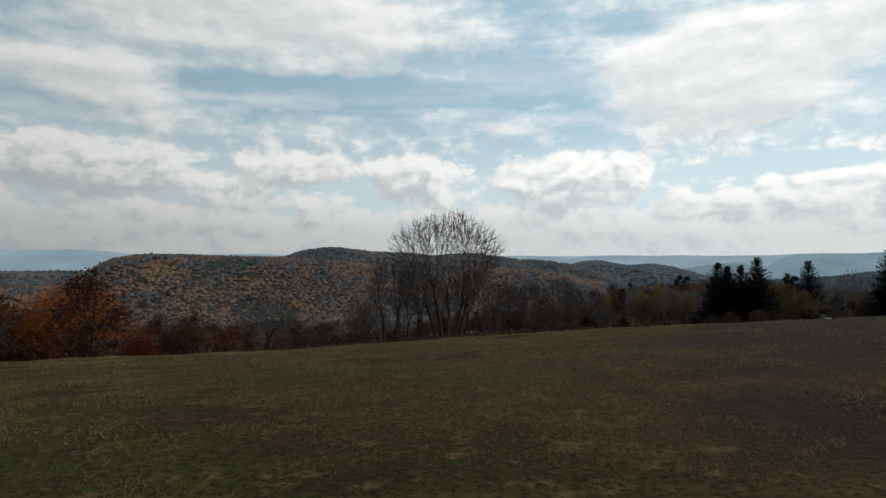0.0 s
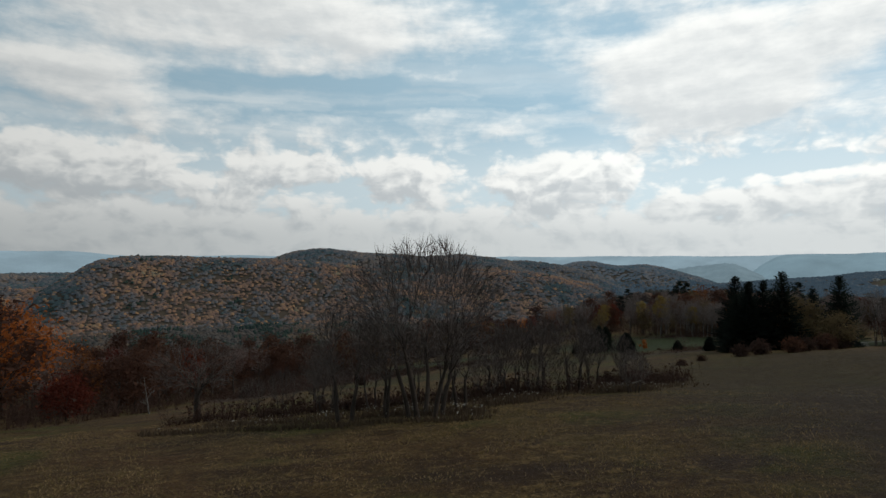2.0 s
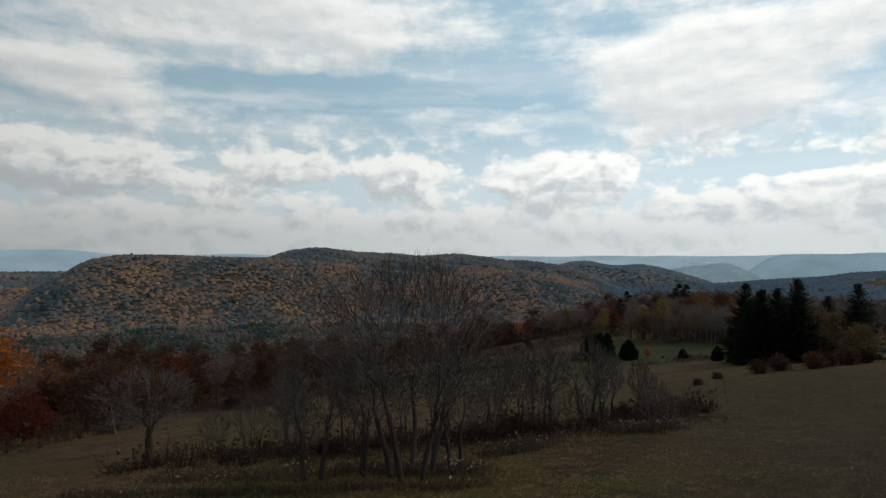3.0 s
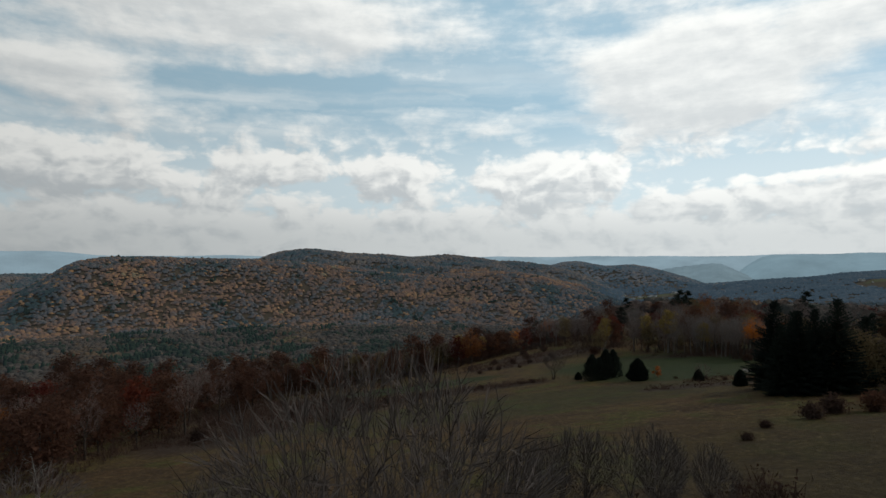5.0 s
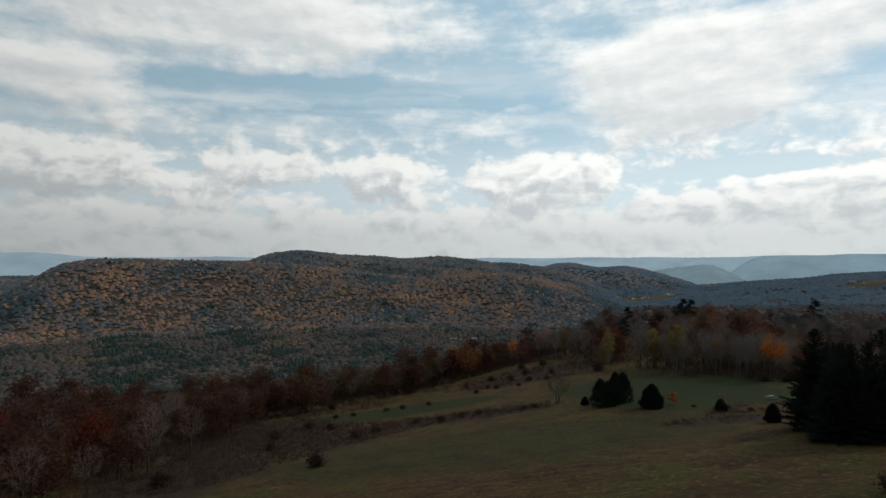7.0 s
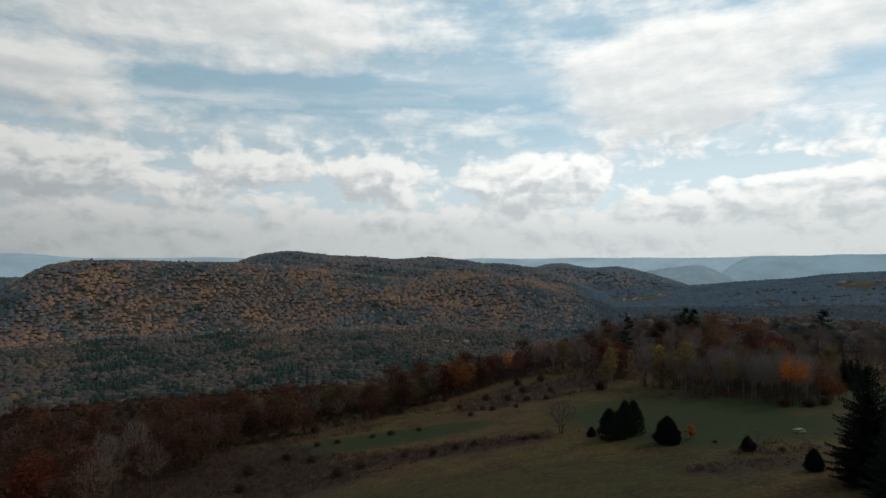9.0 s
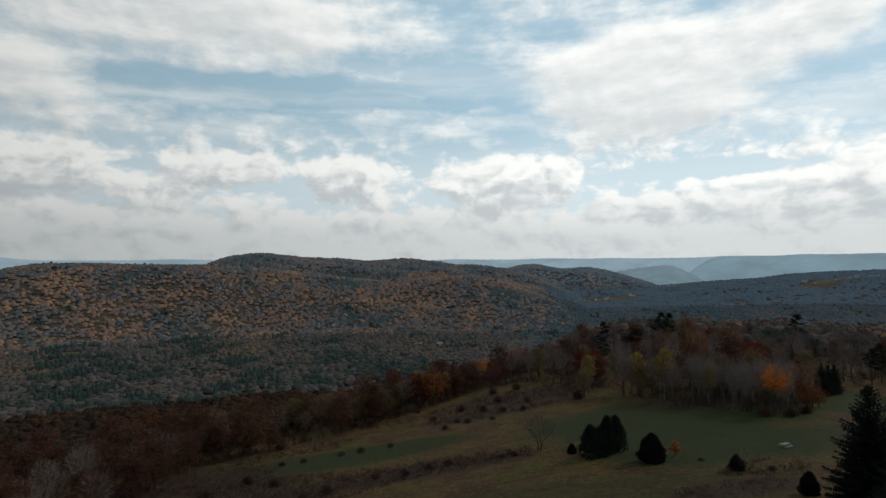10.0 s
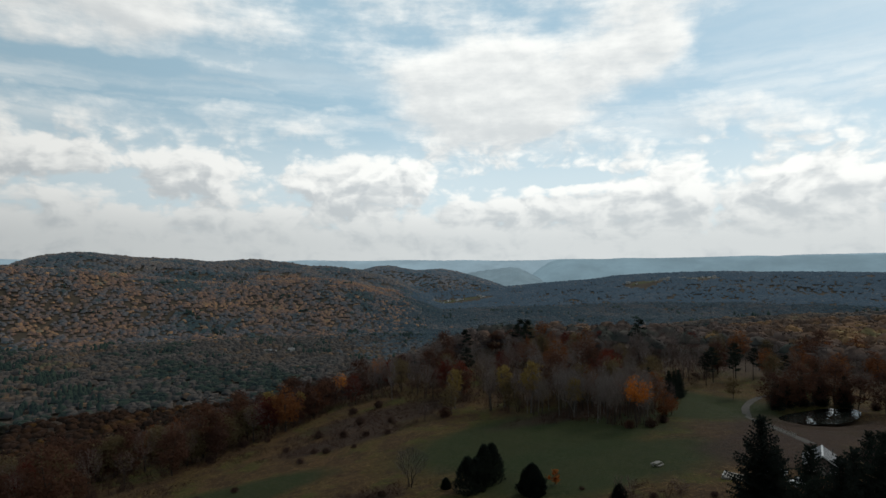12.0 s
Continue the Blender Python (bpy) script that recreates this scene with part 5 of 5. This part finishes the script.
def barn(x, y, turn, wide, long, eaves, rise):
    """A gabled house with a ribbed metal roof; its ridge runs along its own y."""
    thing = tagged(new("house"), "small dark-walled house with a pale grey ribbed metal roof", "house")
    thing.matrix_basis = pose(x, y, ground_z(x, y) - 0.3, 0, 0, turn)
    w, l = wide / 2, long / 2
    bm = bmesh.new()
    a = [bm.verts.new(p) for p in ((-w, -l, 0), (w, -l, 0), (w, -l, eaves), (0, -l, eaves + rise), (-w, -l, eaves))]
    b = [bm.verts.new((v.co.x, l, v.co.z)) for v in a]
    bm.faces.new(a)
    bm.faces.new(b[::-1])
    for i in (0, 1, 4):
        bm.faces.new((a[i], b[i], b[(i + 1) % 5], a[(i + 1) % 5]))
    bmesh.ops.recalc_face_normals(bm, faces=bm.faces)
    bm_part("wall", bm, wall_dark, thing, "dark stained board walls")
    run = math.hypot(w, rise)
    tilt = math.degrees(math.atan2(rise, w))
    for side in (-1, 1):
        turned = Matrix.Translation((0, 0, eaves + rise + 0.09)) @ pose(0, 0, 0, 0, side * tilt, 0)
        slope = box_part("roof", thing, (min(0, side * (run + 0.45)), max(0, side * (run + 0.45)), -l - 0.45, l + 0.45, -0.06, 0.03), roof_metal, turn=turned)
        for k in range(int(long / 0.6) + 2):
            yk = -l - 0.40 + k * 0.6
            box_part("roof_rib", slope, (min(0.02 * side, side * (run + 0.44)), max(0.02 * side, side * (run + 0.44)), yk, yk + 0.05, 0.03, 0.065), roof_metal)
    box_part("ridge_cap", thing, (-0.16, 0.16, -l - 0.47, l + 0.47, eaves + rise + 0.08, eaves + rise + 0.15), white_trim, "pale metal ridge cap", 0.02)
    for side in (-1, 1):
        turned = Matrix.Translation((0, -l - 0.47, eaves + rise + 0.02)) @ pose(0, 0, 0, 0, side * tilt, 0)
        box_part("rake_trim", thing, (min(0, side * (run + 0.45)), max(0, side * (run + 0.45)), -0.03, 0.02, -0.14, 0.12), white_trim, "white gable trim", 0, turned)
    for wx in (-1.6, 1.6):
        win = box_part("window", thing, (wx - 0.5, wx + 0.5, -l - 0.05, -l + 0.02, 1.2, 2.4), white_trim)
        box_part("pane", win, (wx - 0.42, wx + 0.42, -l - 0.06, -l - 0.02, 1.28, 2.32), glass_dark)
    box_part("door", thing, (-0.45, 0.45, -l - 0.05, -l + 0.02, 0.3, 2.35), wood_grey)
    box_part("chimney_pipe", thing, (1.6, 1.8, 1.5, 1.7, eaves + 0.8, eaves + rise + 0.2), wall_dark)
    return thing


barn(111.4, 160.0, -54, 5.8, 6.4, 2.5, 1.9)


def picnic_table(x, y, turn):
    thing = tagged(new("picnic_table"), "weathered grey wooden picnic table on the lawn", "table")
    thing.matrix_basis = pose(x, y, ground_z(x, y) - 0.02, 0, 0, turn) @ Matrix.Scale(1.2, 4)
    for k in range(5):
        box_part("board", thing, (-0.9, 0.9, -0.38 + k * 0.155, -0.38 + k * 0.155 + 0.14, 0.70, 0.745), wood_grey, bevel=0.008)
    for s in (-1, 1):
        box_part("bench", thing, (-0.9, 0.9, s * 0.72 - 0.14, s * 0.72 + 0.14, 0.41, 0.455), wood_grey, bevel=0.008)
        for e in (-0.65, 0.65):
            box_part("leg", thing, (e - 0.045, e + 0.045, -0.05, 0.05, -0.42, 0.42), wood_grey, turn=pose(0, s * 0.48, 0.36, s * -28, 0, 0))
    for e in (-0.65, 0.65):
        box_part("crossbar", thing, (e - 0.04, e + 0.04, -0.84, 0.84, 0.33, 0.41), wood_grey)
    return thing


picnic_table(90.0, 180.8, 18)


def deck(x, y, turn):
    thing = tagged(new("deck"), "weathered pale wooden deck with benches on the lawn", "deck")
    thing.matrix_basis = pose(x, y, ground_z(x, y), 0, 0, turn)
    for k in range(18):
        box_part("plank", thing, (-1.8, 1.8, -1.8 + k * 0.2, -1.8 + k * 0.2 + 0.185, 0.30, 0.34), wood_grey, bevel=0.006)
    for px in (-1.7, 0, 1.7):
        box_part("joist", thing, (px - 0.06, px + 0.06, -1.8, 1.8, -0.1, 0.30), wood_grey)
    for px, py in ((-1.5, 1.5), (0.2, 1.55)):
        box_part("bench", thing, (px - 0.6, px + 0.6, py - 0.18, py + 0.18, 0.74, 0.80), siding_pale, "pale bench seat")
        for e in (-0.5, 0.5):
            box_part("leg", thing, (px + e - 0.05, px + e + 0.05, py - 0.15, py + 0.15, 0.34, 0.74), wood_grey)
    return thing


deck(95.3, 166.0, 30)


def car(x, y, turn, paint, label):
    thing = tagged(new("car"), label, "car")
    thing.matrix_basis = pose(x, y, ground_z(x, y), 0, 0, turn)
    bm = bmesh.new()
    box(bm, -0.88, 0.88, -2.2, 2.2, 0.28, 0.86, 0.16)
    bm_part("body", bm, paint, thing)
    bm = bmesh.new()
    box(bm, -0.78, 0.78, -1.5, 1.0, 0.80, 1.45)
    for v in bm.verts:
        if v.co.z > 1.2:
            v.co.x *= 0.84
            v.co.y = v.co.y * 0.72 - 0.08
    bmesh.ops.bevel(bm, geom=list(bm.edges), offset=0.08, segments=2, affect="EDGES")
    cabin = bm_part("cabin", bm, paint, thing)
    for y0, y1, z0, z1, name in ((0.74, 1.06, 0.92, 1.38, "windscreen"), (-1.5, -1.18, 0.92, 1.38, "rear_window")):
        bm = bmesh.new()
        s = 1 if y0 > 0 else -1
        q = [bm.verts.new(p) for p in ((-0.66, s * 1.01 - 0.25 * (s < 0) - 0.22 * (s < 0), z0), (0.66, s * 1.01 - 0.47 * (s < 0), z0), (0.58, s * 0.72 - 0.32 * (s < 0), z1), (-0.58, s * 0.72 - 0.32 * (s < 0), z1))]
        face = bm.faces.new(q)
        bmesh.ops.solidify(bm, geom=[face], thickness=0.02)
        bm_part(name, bm, glass_dark, cabin)
    for s in (-1, 1):
        box_part("side_window", cabin, (min(s * 0.70, s * 0.765), max(s * 0.70, s * 0.765), -1.05, 0.62, 0.95, 1.30), glass_dark)
        for wy in (-1.35, 1.35):
            bm = bmesh.new()
            bmesh.ops.create_cone(bm, cap_ends=True, segments=20, radius1=0.32, radius2=0.32, depth=0.2, matrix=pose(s * 0.80, wy, 0.32, 0, 90, 0))
            wheel = bm_part("wheel", bm, rubber, thing)
            bm = bmesh.new()
            bmesh.ops.create_cone(bm, cap_ends=True, segments=16, radius1=0.2, radius2=0.18, depth=0.04, matrix=pose(s * 0.905, wy, 0.32, 0, 90, 0))
            bm_part("rim", bm, paint_silver, wheel)
        box_part("headlight", thing, (s * 0.62 - 0.16, s * 0.62 + 0.16, 2.17, 2.215, 0.6, 0.74), white_trim)
    return thing


car(103.0, 163.5, 65, paint_silver, "silver parked car beside dark spruces")
car(99.8, 155.5, 60, white_trim, "white parked car near the house")


# pond and drive
def pond():
    m, n, b = material("pond_water", 0.04, 0.5)
    b.inputs["Base Color"].default_value = (0.012, 0.013, 0.011, 1)
    bump(n, b, n.noise(place_of(n), 2.2, 3), 0.05, 0.02)
    a = np.linspace(0, 6.2832, 48, endpoint=False)
    r = 1 + 0.10 * np.sin(2 * a + 1) + 0.07 * np.sin(3 * a)
    x, y = POND[0] + 16 * r * np.cos(a), POND[1] + 7.5 * r * np.sin(a)
    v = np.concatenate([np.stack([x, y, np.full(48, POND[2])], 1), [[POND[0], POND[1], POND[2]]]])
    k = np.arange(48)
    ob = new("water", tri_mesh("water", v, np.stack([k, (k + 1) % 48, np.full(48, 48)], 1), [m], smooth=True))
    tagged(ob, "small dark still pond reflecting the bright sky", "pond", kind="structure")


pond()


def drive(points, wide, label):
    """A ribbon of gravel laid on the ground."""
    p = np.array(points, float)
    t = np.linspace(0, len(p) - 1, 60)
    x, y = np.interp(t, range(len(p)), p[:, 0]), np.interp(t, range(len(p)), p[:, 1])
    kern = np.ones(9) / 9
    x[4:-4], y[4:-4] = np.convolve(x, kern, "valid"), np.convolve(y, kern, "valid")
    dx, dy = np.gradient(x), np.gradient(y)
    s = np.hypot(dx, dy)
    nx, ny = -dy / s, dx / s
    rows = []
    for k in (-1, -0.4, 0.4, 1):
        px, py = x + nx * k * wide / 2, y + ny * k * wide / 2
        rows.append(np.stack([px, py, terrain(px, py) + (0.10 if abs(k) < 0.5 else 0.04)], 1))
    v = np.stack(rows, 1).reshape(-1, 3)
    f = []
    for i in range(59):
        for k in range(3):
            a = i * 4 + k
            f += [(a, a + 1, a + 5), (a, a + 5, a + 4)]
    tagged(new("road", tri_mesh("road", v, f, [gravel], smooth=True)), label, "drive", kind="structure")


drive(((136, 180), (147, 198), (155, 213), (165, 224), (177, 233), (187.6, 238.4), (196, 240.5), (206, 240), (214, 242)), 2.4, "pale gravel drive curving past the pond")


def fence(points):
    thing = tagged(new("fence"), "low weathered post-and-rail fence beside the drive", "fence")
    thing.matrix_basis = pose(points[0][0], points[0][1], ground_z(*points[0]))
    base = Vector((points[0][0], points[0][1], ground_z(*points[0])))
    last = None
    for x, y in points:
        p = Vector((x, y, ground_z(x, y))) - base
        box_part("post", thing, (p.x - 0.07, p.x + 0.07, p.y - 0.07, p.y + 0.07, p.z - 0.1, p.z + 1.15), wood_grey, bevel=0.015)
        if last is not None:
            for h in (0.45, 0.9):
                sh = Shape()
                sh.tube([last + Vector((0, 0, h)), p + Vector((0, 0, h))], (0.05, 0.05), 4)
                part("rail", sh, wood_grey, thing)
        last = p
    return thing


fence([(140 + 0.9 * k, 187 + 1.9 * k) for k in range(9)])


# far houses in the valley
def far_house(seed):
    rng = random.Random(seed)
    thing = tagged(new("house"), "distant pale gabled house among the trees", "house", "houses of the valley")
    w, l, e, r = rng.uniform(4, 5.5), rng.uniform(6, 9), rng.uniform(4.5, 6.5), rng.uniform(2.4, 3.4)
    bm = bmesh.new()
    a = [bm.verts.new(p) for p in ((-w, -l, -1), (w, -l, -1), (w, -l, e), (0, -l, e + r), (-w, -l, e))]
    b = [bm.verts.new((v.co.x, l, v.co.z)) for v in a]
    bm.faces.new(a)
    bm.faces.new(b[::-1])
    for i in (0, 1, 4):
        bm.faces.new((a[i], b[i], b[(i + 1) % 5], a[(i + 1) % 5]))
    bmesh.ops.recalc_face_normals(bm, faces=bm.faces)
    bm_part("wall", bm, siding_pale, thing)
    tilt = math.degrees(math.atan2(r, w))
    run = math.hypot(w, r) + 0.5
    for s in (-1, 1):
        box_part("roof", thing, (min(0, s * run), max(0, s * run), -l - 0.5, l + 0.5, 0, 0.25), roof_grey, turn=Matrix.Translation((0, 0, e + r)) @ pose(0, 0, 0, 0, s * tilt, 0))
    for k in (-1, 1):
        box_part("window", thing, (k * w * 0.45 - 0.6, k * w * 0.45 + 0.6, -l - 0.06, -l + 0.02, 1.2, 2.8), glass_dark)
        box_part("window", thing, (w - 0.02, w + 0.06, k * l * 0.5 - 0.6, k * l * 0.5 + 0.6, 1.2, 2.8), glass_dark)
    return thing


valley_houses = Kind(far_house(1), far_house(2), far_house(3))
house_rng = random.Random(4)
for cx, cy, spread, many in ((128, 1450, 36, 5), (1075, 2640, 140, 12), (-200, 1100, 160, 4), (310, 440, 20, 1), (60, 1300, 200, 5), (1850, 2200, 150, 14), (2080, 2130, 140, 12)):
    for k in range(many):
        valley_houses.put(cx + house_rng.uniform(-1, 1) * spread, cy + house_rng.uniform(-1, 1) * spread * 0.4, house_rng.uniform(0.6, 0.95) * (1.5 if cy > 2000 else 1), house_rng.uniform(0, 360), k % 3)
